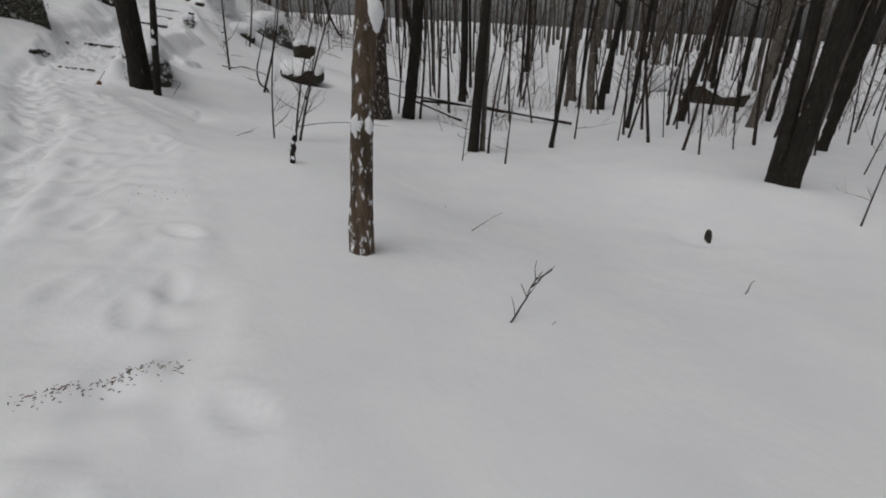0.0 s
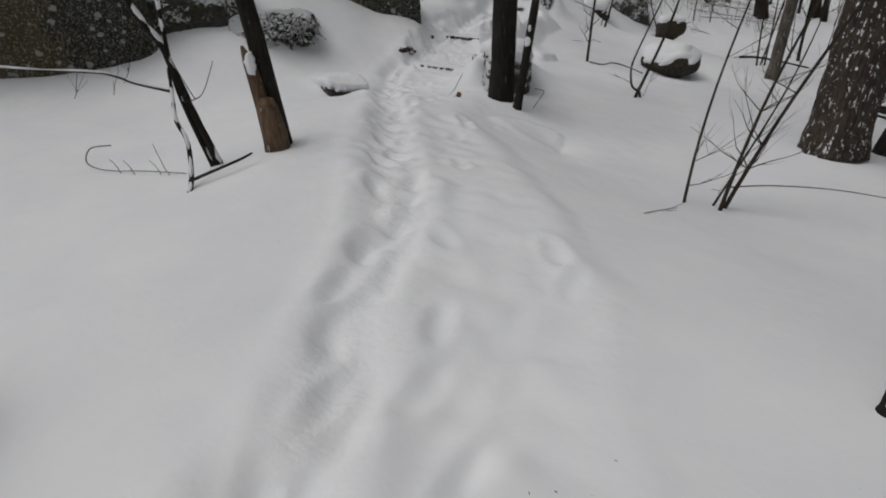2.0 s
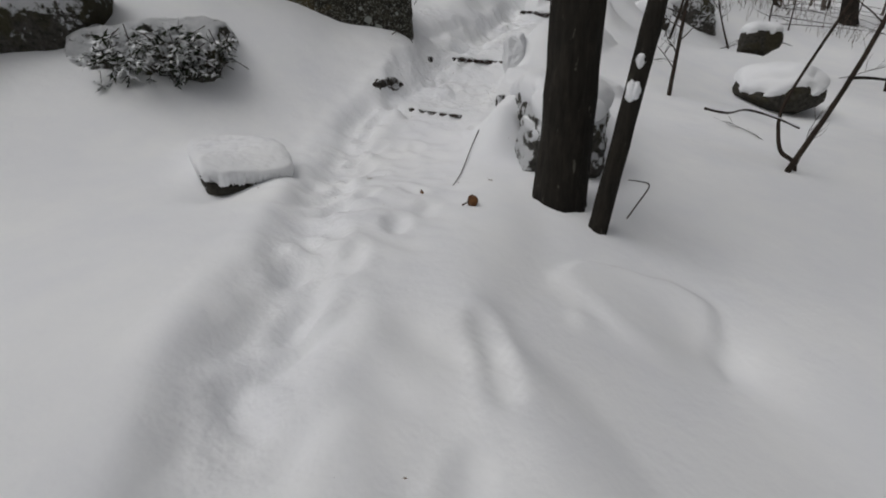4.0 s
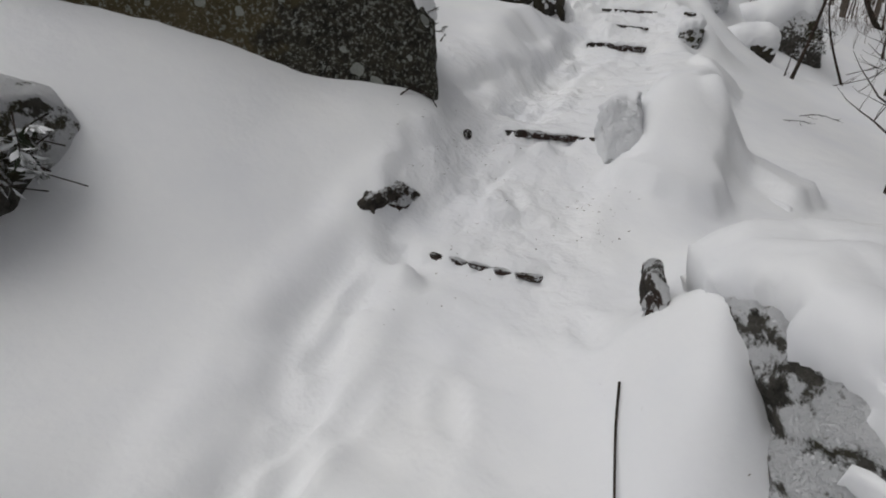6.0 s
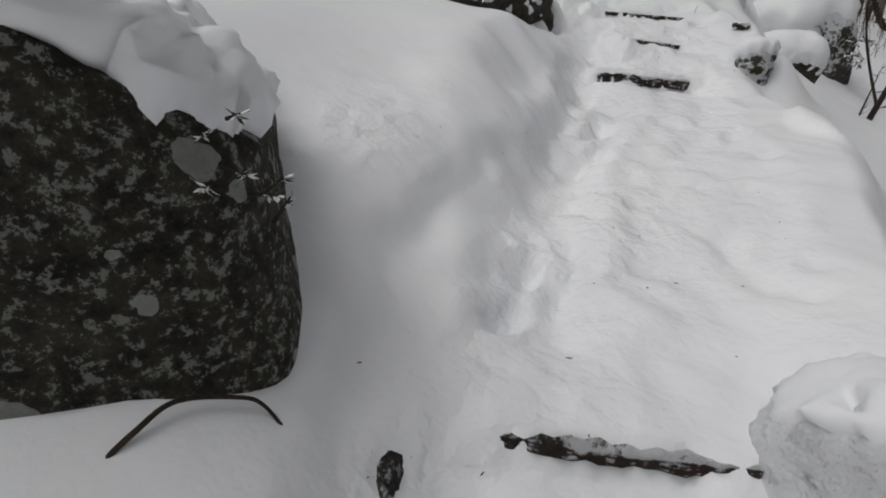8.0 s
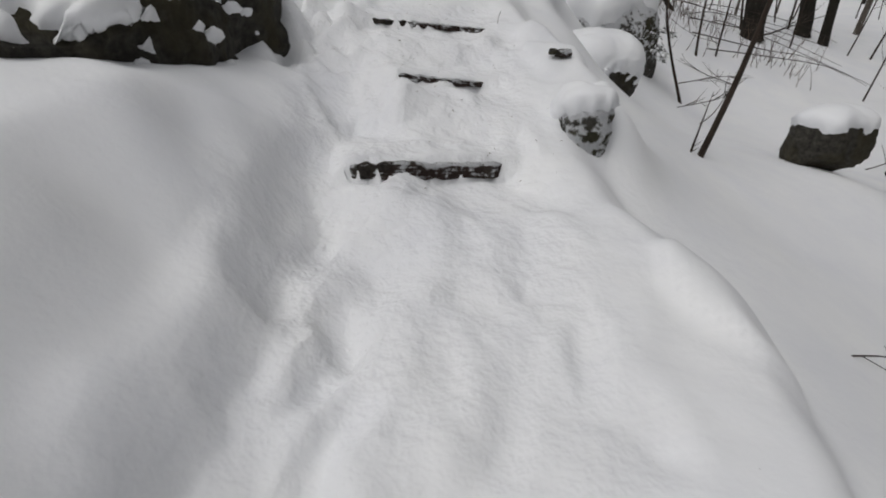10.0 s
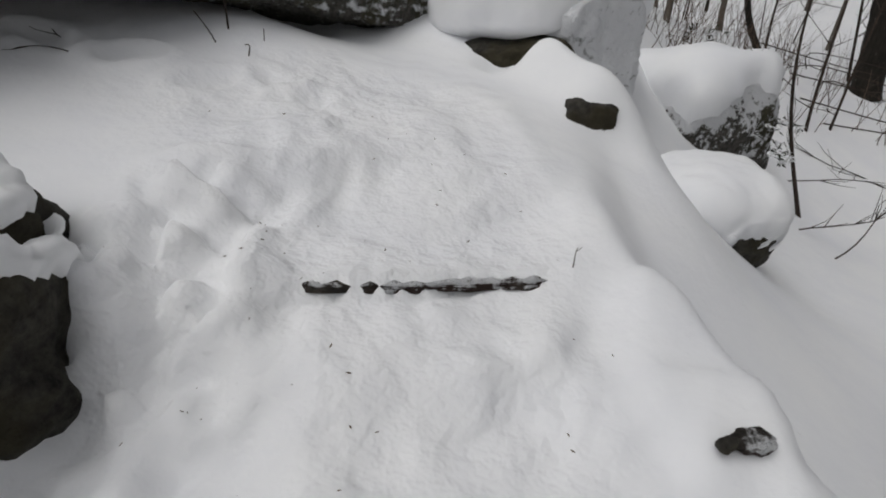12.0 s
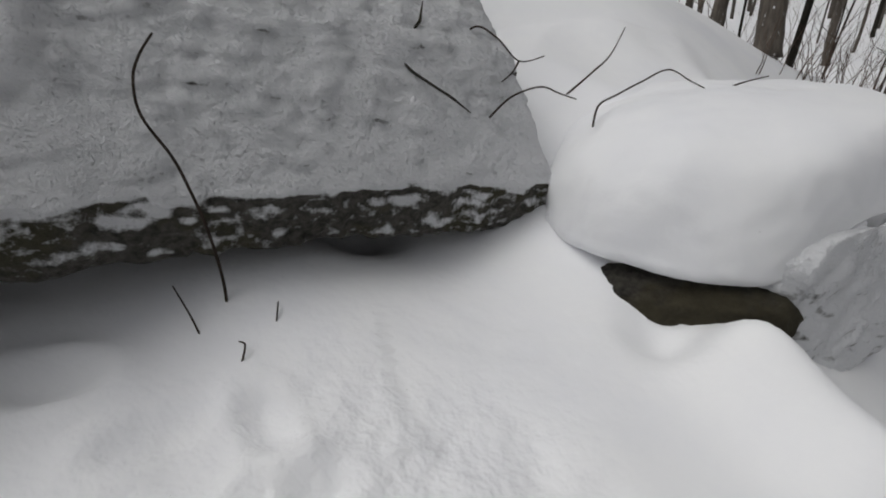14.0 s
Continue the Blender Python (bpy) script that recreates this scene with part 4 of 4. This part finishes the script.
for i, (x, y, s, h) in enumerate(((-5.9, 20.9, 0.9, 40), (-6.2, 21.2, 0.8, 10), (-6.0, 22.4, 1.0, -30), (-4.8, 23.0, 1.2, 170), (-4.6, 23.4, 1.4, 190), (-3.6, 20.8, 1.1, 0))):
    twig(x, y, s, h, 50 + i, r=0.009, rise=0.35, shoots=7)


def stem(name, pts, r0, r1, mat, label, category, lumps=0, seed=1):
    """A single bent stem, or a fallen log with snow lying along it."""
    root = new(name)
    root.location = pts[0]
    soup = Soup()
    local = [Vector(p) - Vector(pts[0]) for p in pts]
    fine = []
    for i in range(len(local) - 1):
        p0, p1, p2, p3 = local[max(i - 1, 0)], local[i], local[i + 1], local[min(i + 2, len(local) - 1)]
        for k in range(6):
            u = k / 6
            fine.append(0.5 * ((2 * p1) + (p2 - p0) * u + (2 * p0 - 5 * p1 + 4 * p2 - p3) * u * u + (3 * p1 - p0 - 3 * p2 + p3) * u ** 3))
    fine.append(local[-1])
    limb(soup, fine, r0, r1, 9)
    soup.make("stem", mat, root)
    if lumps:
        snow = Soup()
        rng = random.Random(seed)
        i = 0
        while i < len(fine) - 4:
            k = min(i + rng.randint(4, 9), len(fine) - 1)
            r = r0 * 0.8
            run = [p + Vector((0, 0, r0 * 0.75)) for p in fine[i:k + 1]]
            snow.tube(run, [r * math.sin(math.pi * (j + 0.3) / (len(run) - 0.4)) ** 0.5 for j in range(len(run))], 8, 0.2)
            i = k + rng.randint(0, 2)
        tagged(snow.make("snow_line", M_CAP, root), kind="stuff")
    return tagged(root, label, category)


def over(x, y, dz):
    return (x, y, height(x, y) + dz)


stem("bent_stem", [(-10.64, 18.15, 3.44), (-10.63, 18.16, 3.6), (-10.61, 18.14, 3.8), (-10.57, 18.09, 3.98), (-10.54, 18.05, 4.08), (-10.54, 18.0, 4.2), (-10.53, 18.0, 4.29), (-10.49, 18.01, 4.35), (-10.44, 18.03, 4.4)], 0.006, 0.003, M_TWIG, "tall thin bare stem rising before the ledge", "stem")
for run in ([(-10.61, 18.02, 3.41), (-10.66, 18.03, 3.5), (-10.74, 18.04, 3.6)], [(-10.49, 18.13, 3.36), (-10.455, 18.17, 3.38), (-10.45, 18.2, 3.42), (-10.47, 18.25, 3.5)], [(-10.41, 18.43, 3.37), (-10.47, 18.45, 3.43), (-10.55, 18.47, 3.5)], [(-10.45, 18.04, 3.37), (-10.45, 18.07, 3.43), (-10.48, 18.07, 3.435)]):
    stem("bent_stem", run, 0.004, 0.0025, M_TWIG, "short thin bare stem standing in the snow", "stem")
stem("bent_stem", [(-4.62, 26.82, 2.1), (-5.04, 26.87, 2.13), (-5.28, 26.92, 2.29), (-5.56, 27.01, 2.68), (-5.81, 27.08, 3.16), (-5.96, 27.1, 3.63), (-6.18, 27.15, 4.43), (-6.46, 27.12, 5.56)], 0.075, 0.045, M_BARK, "dark J-shaped stem bent up from the snow", "stem")
stem("log", [over(-0.6, 13.9, 0.1), over(0.9, 12.8, 0.16), over(3.0, 11.2, 0.05)], 0.05, 0.03, M_BARK, "thin fallen log lying across the snow", "log", 1)
stem("log", [over(-0.9, 13.0, 0.25), over(0.5, 12.6, 0.2), over(1.6, 12.4, 0.1)], 0.035, 0.02, M_BARK, "fallen branch resting on the snow", "log", 1, 2)
stem("log", [over(0.4, 10.6, 0.12), over(-0.6, 11.6, 0.3), over(-1.6, 12.6, 0.35)], 0.03, 0.015, M_BARK, "fallen branch resting on the snow", "log", 1, 3)
stem("log", [over(-3.4, 20.6, 0.04), over(-2.8, 20.7, 0.1), over(-1.6, 20.2, 0.05)], 0.04, 0.02, M_BARK, "short dark branch lying in the snow", "log", 0, 4)
rng = random.Random(17)
for i in range(7):
    y = 24.0 + 0.5 * i
    a, c, d = (rng.uniform(-0.5, 0.5) for _ in range(3))
    stem("branch", [over(-5.2 + a, y, 0.2), over(-4.4 + c, y + a, 0.45), over(-3.3 + d, y + c, 0.5 + 0.3 * a), over(-2.0 + a, y + d, 0.3)], 0.011, 0.003, M_TWIG, "long thin branch sweeping over the snow", "branch")

# the crooked branches that lie over the snow dome
for run in ([(-10.15, 19.36, 4.0), (-10.07, 19.43, 4.09), (-9.96, 19.51, 4.13), (-9.88, 19.55, 4.1), (-9.81, 19.6, 4.07)], [(-9.86, 19.61, 4.09), (-9.78, 19.73, 4.18), (-9.73, 19.84, 4.25), (-9.7, 19.96, 4.37)],
            [(-9.72, 19.6, 3.95), (-9.73, 19.72, 4.03), (-9.67, 19.82, 4.07), (-9.57, 19.89, 4.13), (-9.47, 19.95, 4.18), (-9.37, 19.98, 4.13), (-9.28, 20.0, 4.08), (-9.23, 20.0, 4.01)], [(-9.27, 20.0, 4.06), (-9.16, 20.09, 4.11), (-9.04, 20.19, 4.14)],
            [(-10.41, 19.48, 4.29), (-10.32, 19.54, 4.39), (-10.2, 19.54, 4.34), (-10.08, 19.53, 4.24), (-9.97, 19.57, 4.26)], [(-10.08, 19.53, 4.24), (-10.1, 19.5, 4.19), (-10.14, 19.47, 4.15)], [(-9.07, 20.17, 3.96), (-8.94, 20.27, 4.0), (-8.91, 20.37, 4.08)],
            [(-8.67, 20.0, 3.77), (-8.64, 20.03, 3.78), (-8.61, 20.06, 3.785)]):
    stem("twig", run, 0.0055, 0.0025, M_TWIG, "crooked bare twig lying over the snow dome", "twig")

# roots, sticks and branches beside the trail
stem("twig", [over(-7.78, 4.68, 0.06), over(-7.83, 4.51, 0.07), over(-7.49, 4.33, 0.05), over(-7.15, 4.35, 0.03), over(-6.71, 4.50, 0.03), over(-6.22, 4.61, 0.02)], 0.006, 0.0035, M_TWIG, "long thin twig curling along the snow", "twig")
stem("twig", [over(-7.01, 4.41, 0.0), over(-7.05, 4.40, 0.08), over(-7.09, 4.38, 0.13)], 0.004, 0.002, M_TWIG, "short bare shoot standing in the snow", "twig")
stem("twig", [over(-6.83, 4.45, 0.0), over(-6.87, 4.44, 0.08), over(-6.91, 4.42, 0.13)], 0.004, 0.002, M_TWIG, "short bare shoot standing in the snow", "twig")
stem("twig", [over(-6.55, 4.55, 0.0), over(-6.59, 4.54, 0.08), over(-6.63, 4.52, 0.13)], 0.004, 0.002, M_TWIG, "short bare shoot standing in the snow", "twig")
stem("twig", [over(-6.44, 4.57, 0.0), over(-6.48, 4.56, 0.08), over(-6.52, 4.54, 0.28)], 0.004, 0.002, M_TWIG, "short bare shoot standing in the snow", "twig")
# no stick: a dark tube laid in place of a thin crack in the snow
stem("twig", [over(-6.72, 9.9, 0.01), over(-6.66, 9.7, 0.02), over(-6.53, 9.35, 0.012), over(-6.4, 9.08, 0.016), over(-6.29, 8.82, 0.0)], 0.005, 0.003, M_TWIG, "thin dark line standing in for a crack in the trail snow", "twig")
stem("twig", [over(-5.1, 9.25, -0.02), (-5.05, 9.35, 0.75), (-5.01, 9.43, 0.86), (-5.08, 9.4, 0.89), (-5.14, 9.36, 0.9)], 0.006, 0.003, M_TWIG, "thin hooked twig beside the slim tree", "twig")
stem("branch", [(-5.0, 11.34, 1.15), (-4.81, 11.45, 1.1), (-4.66, 11.58, 1.12), (-4.4, 11.73, 1.03), (-4.2, 11.83, 0.93)], 0.014, 0.008, M_TWIG, "bent side branch carrying a line of snow", "branch", 1, 15)
stem("bent_stem", [over(-4.15, 11.66, -0.03), (-4.18, 11.68, 0.63), (-4.3, 11.64, 0.73), (-4.36, 11.69, 0.9), (-4.38, 11.78, 1.09), (-4.3, 11.85, 1.4), (-4.05, 11.9, 2.1)], 0.024, 0.012, M_TWIG, "dark crooked stem rising from the snow", "stem")
stem("root", [over(-8.78, 11.05, -0.02), over(-8.76, 11.12, 0.02), over(-8.75, 11.20, 0.04), over(-8.71, 11.30, 0.04), over(-8.69, 11.34, 0.03), over(-8.65, 11.36, -0.02)], 0.007, 0.004, M_TWIG, "bent dark root looping out of the snow", "root")


def laid_on(thing, name, pts, r, mat, label):
    """A line of snow or a seam that follows a thing's face."""
    inverse = thing.matrix_world.inverted()
    soup = Soup()
    n = len(pts)
    soup.tube([inverse @ Vector(p) for p in pts], [r * (0.35 if i in (0, n - 1) else 1) for i in range(n)], 6, 0.5)
    soup.make(name, mat, thing, label)


bpy.context.view_layer.update()
laid_on(slab, "snow_line", [(-10.44, 18.8, 3.7), (-10.36, 18.93, 3.68), (-10.28, 19.06, 3.66), (-10.2, 19.18, 3.62), (-10.12, 19.3, 3.59), (-10.04, 19.42, 3.57), (-9.99, 19.52, 3.57)], 0.02, M_CAP, "thin line of snow on a narrow shelf")
laid_on(slab, "seam", [(-10.62, 18.98, 4.42), (-10.53, 19.02, 4.35), (-10.46, 19.06, 4.29), (-10.38, 19.08, 4.22), (-10.3, 19.1, 4.17), (-10.22, 19.12, 4.12), (-10.13, 19.13, 4.06)], 0.007, M_ROCK, "dark crack in the rime")
laid_on(slab, "seam", [(-10.46, 19.06, 4.29), (-10.46, 19.16, 4.35), (-10.44, 19.24, 4.42), (-10.46, 19.3, 4.5)], 0.007, M_ROCK, "dark crack in the rime")

# snag: a broken trunk with its split wood
root = new("snag")
root.location = over(-5.83, 5.29, -0.05)
wood, skin = Soup(), Soup()
wood.tube([(0, 0, 0), (-0.005, 0, 0.2), (-0.02, -0.01, 0.42), (-0.02, -0.01, 0.5)], [0.12, 0.105, 0.09, 0.05], 16, 0.3)
skin.tube([(-0.06, 0.02, 0.0), (-0.09, 0.0, 0.4), (-0.14, -0.03, 0.8), (-0.17, -0.05, 0.92)], [0.08, 0.07, 0.05, 0.012], 12, 0.25)
wood.make("split_wood", M_SNAG, root)
skin.make("bark_slab", M_SNAG, root)
upper = Soup()
upper.tube([(-0.06, 0.12, 0.0), (-0.14, 0.08, 1.0), (-0.3, 0.0, 2.4), (-0.5, -0.1, 5.0)], [0.085, 0.08, 0.07, 0.03], 14, 0.15)
upper.make("trunk", M_BARK, root)
lump, d, faces = rock_shape((0.05, 0.04, 0.1), 4, 2.2, 0.4, 5, 1)
mesh_object("snow_lump", lump + np.array((-0.1, -0.05, 0.78)), faces, M_CAP, root)
tagged(root, "broken brown snag with split wood in snow", "tree stump")

for run, r0, r1 in (([(-6.1, 4.88, 0.62), (-6.22, 4.82, 1.08), (-6.29, 4.76, 1.51), (-6.31, 4.73, 1.68), (-6.36, 4.61, 1.93), (-6.36, 4.59, 2.12), (-6.34, 4.54, 2.43), (-6.4, 4.4, 3.1)], 0.036, 0.016),
                    ([(-6.14, 4.83, 0.64), (-6.26, 4.77, 1.18), (-6.31, 4.76, 1.47), (-6.3, 4.77, 1.77), (-6.29, 4.78, 2.0), (-6.26, 4.8, 2.23), (-6.2, 4.9, 3.0)], 0.022, 0.01), ([(-5.76, 4.37, 0.62), (-5.85, 4.47, 0.74), (-6.0, 4.58, 0.97), (-6.13, 4.6, 1.12), (-6.24, 4.68, 1.32), (-6.3, 4.73, 1.51)], 0.02, 0.012)):
    stem("sapling", run, r0, r1, M_BARK, "dark leaning young stem with snow along it", "sapling", 1, 31)
stem("branch", [(-6.31, 4.71, 1.33), (-6.41, 4.5, 1.41), (-6.49, 4.32, 1.5), (-6.62, 3.94, 1.55), (-6.68, 3.71, 1.59)], 0.012, 0.004, M_TWIG, "thin side branch with a line of snow", "branch", 1, 30)
stem("branch", [over(-5.82, 4.42, 0.06), over(-5.75, 4.6, 0.07), over(-5.68, 4.8, 0.08), over(-5.64, 4.9, 0.1)], 0.014, 0.008, M_TWIG, "short broken branch lying on the snow", "branch")
stem("branch", [over(-2.36, 7.72, 0.22), over(-2.0, 7.8, 0.3), over(-1.5, 7.9, 0.33), over(-0.9, 8.0, 0.32)], 0.007, 0.003, M_TWIG, "thin low branch sweeping over the snow", "branch")
for dx, dy, tall, lean in ((-6.2, 4.75, 0.3, 0.25), (-6.3, 4.9, 0.35, -0.2)):
    stem("twig", [(dx, dy, 1.25), (dx + 0.1, dy + lean * 0.4, 1.3), (dx + 0.12, dy + lean, 1.25 + tall)], 0.005, 0.0025, M_TWIG, "thin bare shoot of the leaning stems", "twig")

stem("log", [over(-2.63, 1.57, 0.03), over(-2.54, 1.53, 0.06), over(-2.45, 1.48, 0.03)], 0.03, 0.025, M_BIRCH, "short broken branch end with rough frosted bark", "log", 1, 8)

# frosted stub beside the trail
root = new("stub")
root.location = over(-1.54, 4.74, -0.03)
soup = Soup()
limb(soup, [(0, 0, 0), (0.012, 0.0, 0.06), (0.012, 0.01, 0.12), (0.035, 0.0, 0.18), (0.03, 0.01, 0.23), (0.055, 0.01, 0.28), (0.06, 0.02, 0.32)], 0.03, 0.022, 10)
soup.make("stem", M_BARK, root)
for i, (z, dx) in enumerate(((0.08, 0.03), (0.17, 0.0), (0.24, 0.045), (0.325, 0.07))):
    lump, d, faces = rock_shape((0.02, 0.016, 0.02), 60 + i, 2.2, 0.5, 5, 1)
    mesh_object("snow_lump", lump + np.array((dx - 0.012, -0.016, z)), faces, M_CAP, root)
tagged(root, "short broken stub crusted with frozen snow", "stub")


def evergreen(x, y, z, size, count, seed, label, way=(0.6, -0.6, -0.5), mat=None, length=0.085):
    """Drooping frosted leaves on short stems."""
    rng = random.Random(seed)
    root = new("evergreen_shrub")
    root.location = (x, y, z)
    leaves, stems = Soup(), Soup()
    for _ in range(count // 12):
        p = Vector([rng.uniform(-s, s) for s in size])
        w = (Vector(way) + Vector((rng.uniform(-0.7, 0.7), rng.uniform(-0.7, 0.7), rng.uniform(-0.3, 0.9)))).normalized()
        q = p + w * length * 1.7
        stems.tube([p - w * length, p, q], [0.005, 0.004, 0.002], 4)
        for _ in range(12):
            a = rng.uniform(0, 6.28)
            leaves.leaf(p + (q - p) * rng.uniform(0.2, 1), w * 0.7 + Vector((math.cos(a), math.sin(a), rng.uniform(-1.0, 0.4))), length * rng.uniform(0.7, 1.2), length * 0.3, rng)
    tagged(stems.make("growth", M_TWIG, root), kind="stuff")
    tagged(leaves.make("foliage", mat or M_LEAF, root), kind="stuff")
    return tagged(root, label, "shrub")


evergreen(-9.5, 8.35, 1.85, (0.25, 0.5, 0.22), 1200, 1, "frosted evergreen shrub hanging over a rock", length=0.1)
evergreen(-9.35, 8.85, 1.85, (0.18, 0.25, 0.16), 480, 2, "frosted evergreen shrub hanging over a rock", length=0.1)
evergreen(-10.6, 7.3, 2.35, (0.3, 0.6, 0.25), 420, 3, "frosted evergreen plants on the rock shelf")
evergreen(-8.68, 11.4, 2.42, (0.04, 0.06, 0.1), 84, 4, "dark evergreen sprig on the boulder's shoulder", (0.6, -0.1, 0.1), length=0.024)
evergreen(-6.75, 21.55, 2.25, (0.3, 0.3, 0.2), 240, 5, "frosted plants hanging over a mossy boulder")
evergreen(-7.4, 24.3, 2.7, (0.5, 0.4, 0.45), 600, 6, "frosted evergreen bush behind the snow dome", (0, -0.2, 0.2))


def brush(x, y, wide, tall, count, seed, label="thicket of thin brown stems in the snow"):
    rng = random.Random(seed)
    root = new("shrub")
    root.location = over(x, y, -0.05)
    soup = Soup()
    for _ in range(count):
        p = Vector((rng.gauss(0, wide / 2), rng.gauss(0, wide / 2), 0))
        p.z = height(x + p.x, y + p.y) - root.location.z - 0.05
        branch_into(soup, p, (rng.uniform(-0.6, 0.6), rng.uniform(-0.6, 0.6), 1.2), tall * rng.uniform(0.5, 1), 0.007, rng, 1)
    tagged(soup.make("growth", M_BRUSH, root), kind="stuff")
    return tagged(root, label, "shrub", "brown thickets")


for i, (x, y, w, h, c) in enumerate(((-8.2, 23.2, 0.9, 1.0, 40), (-7.2, 23.6, 0.8, 0.9, 36), (-6.3, 25.2, 1.2, 1.1, 40), (-5.2, 26.4, 1.4, 1.2, 40), (-3.4, 25.2, 1.3, 1.0, 30), (-8.6, 26.0, 1.6, 1.4, 40), (-6.0, 29.0, 2.0, 1.5, 40),
                                     (9.5, 15.0, 1.6, 1.8, 40), (12.5, 16.5, 1.8, 2.0, 44), (14.0, 20.0, 2.0, 2.2, 44), (8.0, 19.0, 1.6, 1.8, 36), (3.0, 15.0, 1.2, 1.4, 26), (0.8, 10.6, 0.8, 1.1, 18), (5.8, 10.2, 0.8, 1.0, 16), (1.5, 18.5, 1.6, 1.6, 30))):
    brush(x, y, w, h, c, 200 + i)

# fallen leaves and a seed head on the trail, and scattered crumbs of bark
def fallen_leaf(x, y, size, seed, label):
    rng = random.Random(seed)
    root = new("fallen_leaf")
    root.location = over(x, y, 0.006)
    soup = Soup()
    soup.leaf((0, 0, 0), (rng.uniform(-1, 1), rng.uniform(-1, 1), 0.15), size, size * 0.4, rng)
    soup.tube([(0, 0, 0), (-0.01, 0.01, 0.004), (-0.02, 0.015, 0.012)], [0.002, 0.0015, 0.001], 4)
    soup.make("blade", M_DEAD, root)
    return tagged(root, label, "leaf", "fallen leaves")


fallen_leaf(-6.34, 8.51, 0.09, 1, "dry brown leaf lying on the trail")
fallen_leaf(-6.9, 8.52, 0.05, 2, "small dry leaf lying on the trail")
fallen_leaf(-6.05, 9.0, 0.05, 3, "small dry leaf lying on the trail")
root = new("seed_pod")
root.location = over(-5.87, 8.44, 0.03)
pod, d, faces = rock_shape((0.035, 0.03, 0.04), 2, 2.2, 0.2, 5, 0)
mesh_object("husk", pod, faces, M_DEAD, root)
soup = Soup()
soup.tube([(-0.05, -0.05, -0.02), (-0.02, -0.03, 0.0), (0.0, 0.0, 0.05)], [0.006, 0.004, 0.003], 5)
soup.make("stalk", M_TWIG, root)
tagged(root, "round reddish-brown seed pod lying on the trail", "seed pod")

rng = random.Random(9)
crumbs = Soup()


def crumb(x, y, s):
    z = height(x, y) + s * 0.2
    a = rng.uniform(0, 6.28)
    w = Vector((math.cos(a), math.sin(a), rng.uniform(-0.2, 0.2)))
    crumbs.tube([Vector((x, y, z)) - w * s, Vector((x, y, z)), Vector((x, y, z)) + w * s], [s * 0.15, s * 0.3, s * 0.12], 4)


for _ in range(170):
    k = rng.random()
    crumb(-1.58 + 0.5 * k + rng.gauss(0, 0.03), 1.36 + 0.28 * k + rng.gauss(0, 0.03), rng.uniform(0.003, 0.009))
for cx, cy, n, s in ((-2.3, 3.65, 26, 0.12), (-8.6, 16.1, 40, 0.35), (-8.0, 11.2, 40, 0.4), (-7.6, 10.4, 20, 0.25), (-8.2, 13.2, 20, 0.5), (-9.3, 17.4, 24, 0.4), (-6.8, 8.8, 16, 0.5), (-9.6, 16.7, 30, 0.25), (-4.2, 5.6, 14, 0.6), (-7.35, 11.35, 22, 0.12), (-7.2, 11.05, 22, 0.1), (-8.45, 11.4, 30, 0.12), (-8.35, 10.9, 18, 0.15)):
    for _ in range(n):
        crumb(cx + rng.gauss(0, s), cy + rng.gauss(0, s), rng.uniform(0.003, 0.009))
tagged(crumbs.make("bark_crumbs", M_SNAG), "dark crumbs of bark scattered on the snow", "debris", kind="stuff")
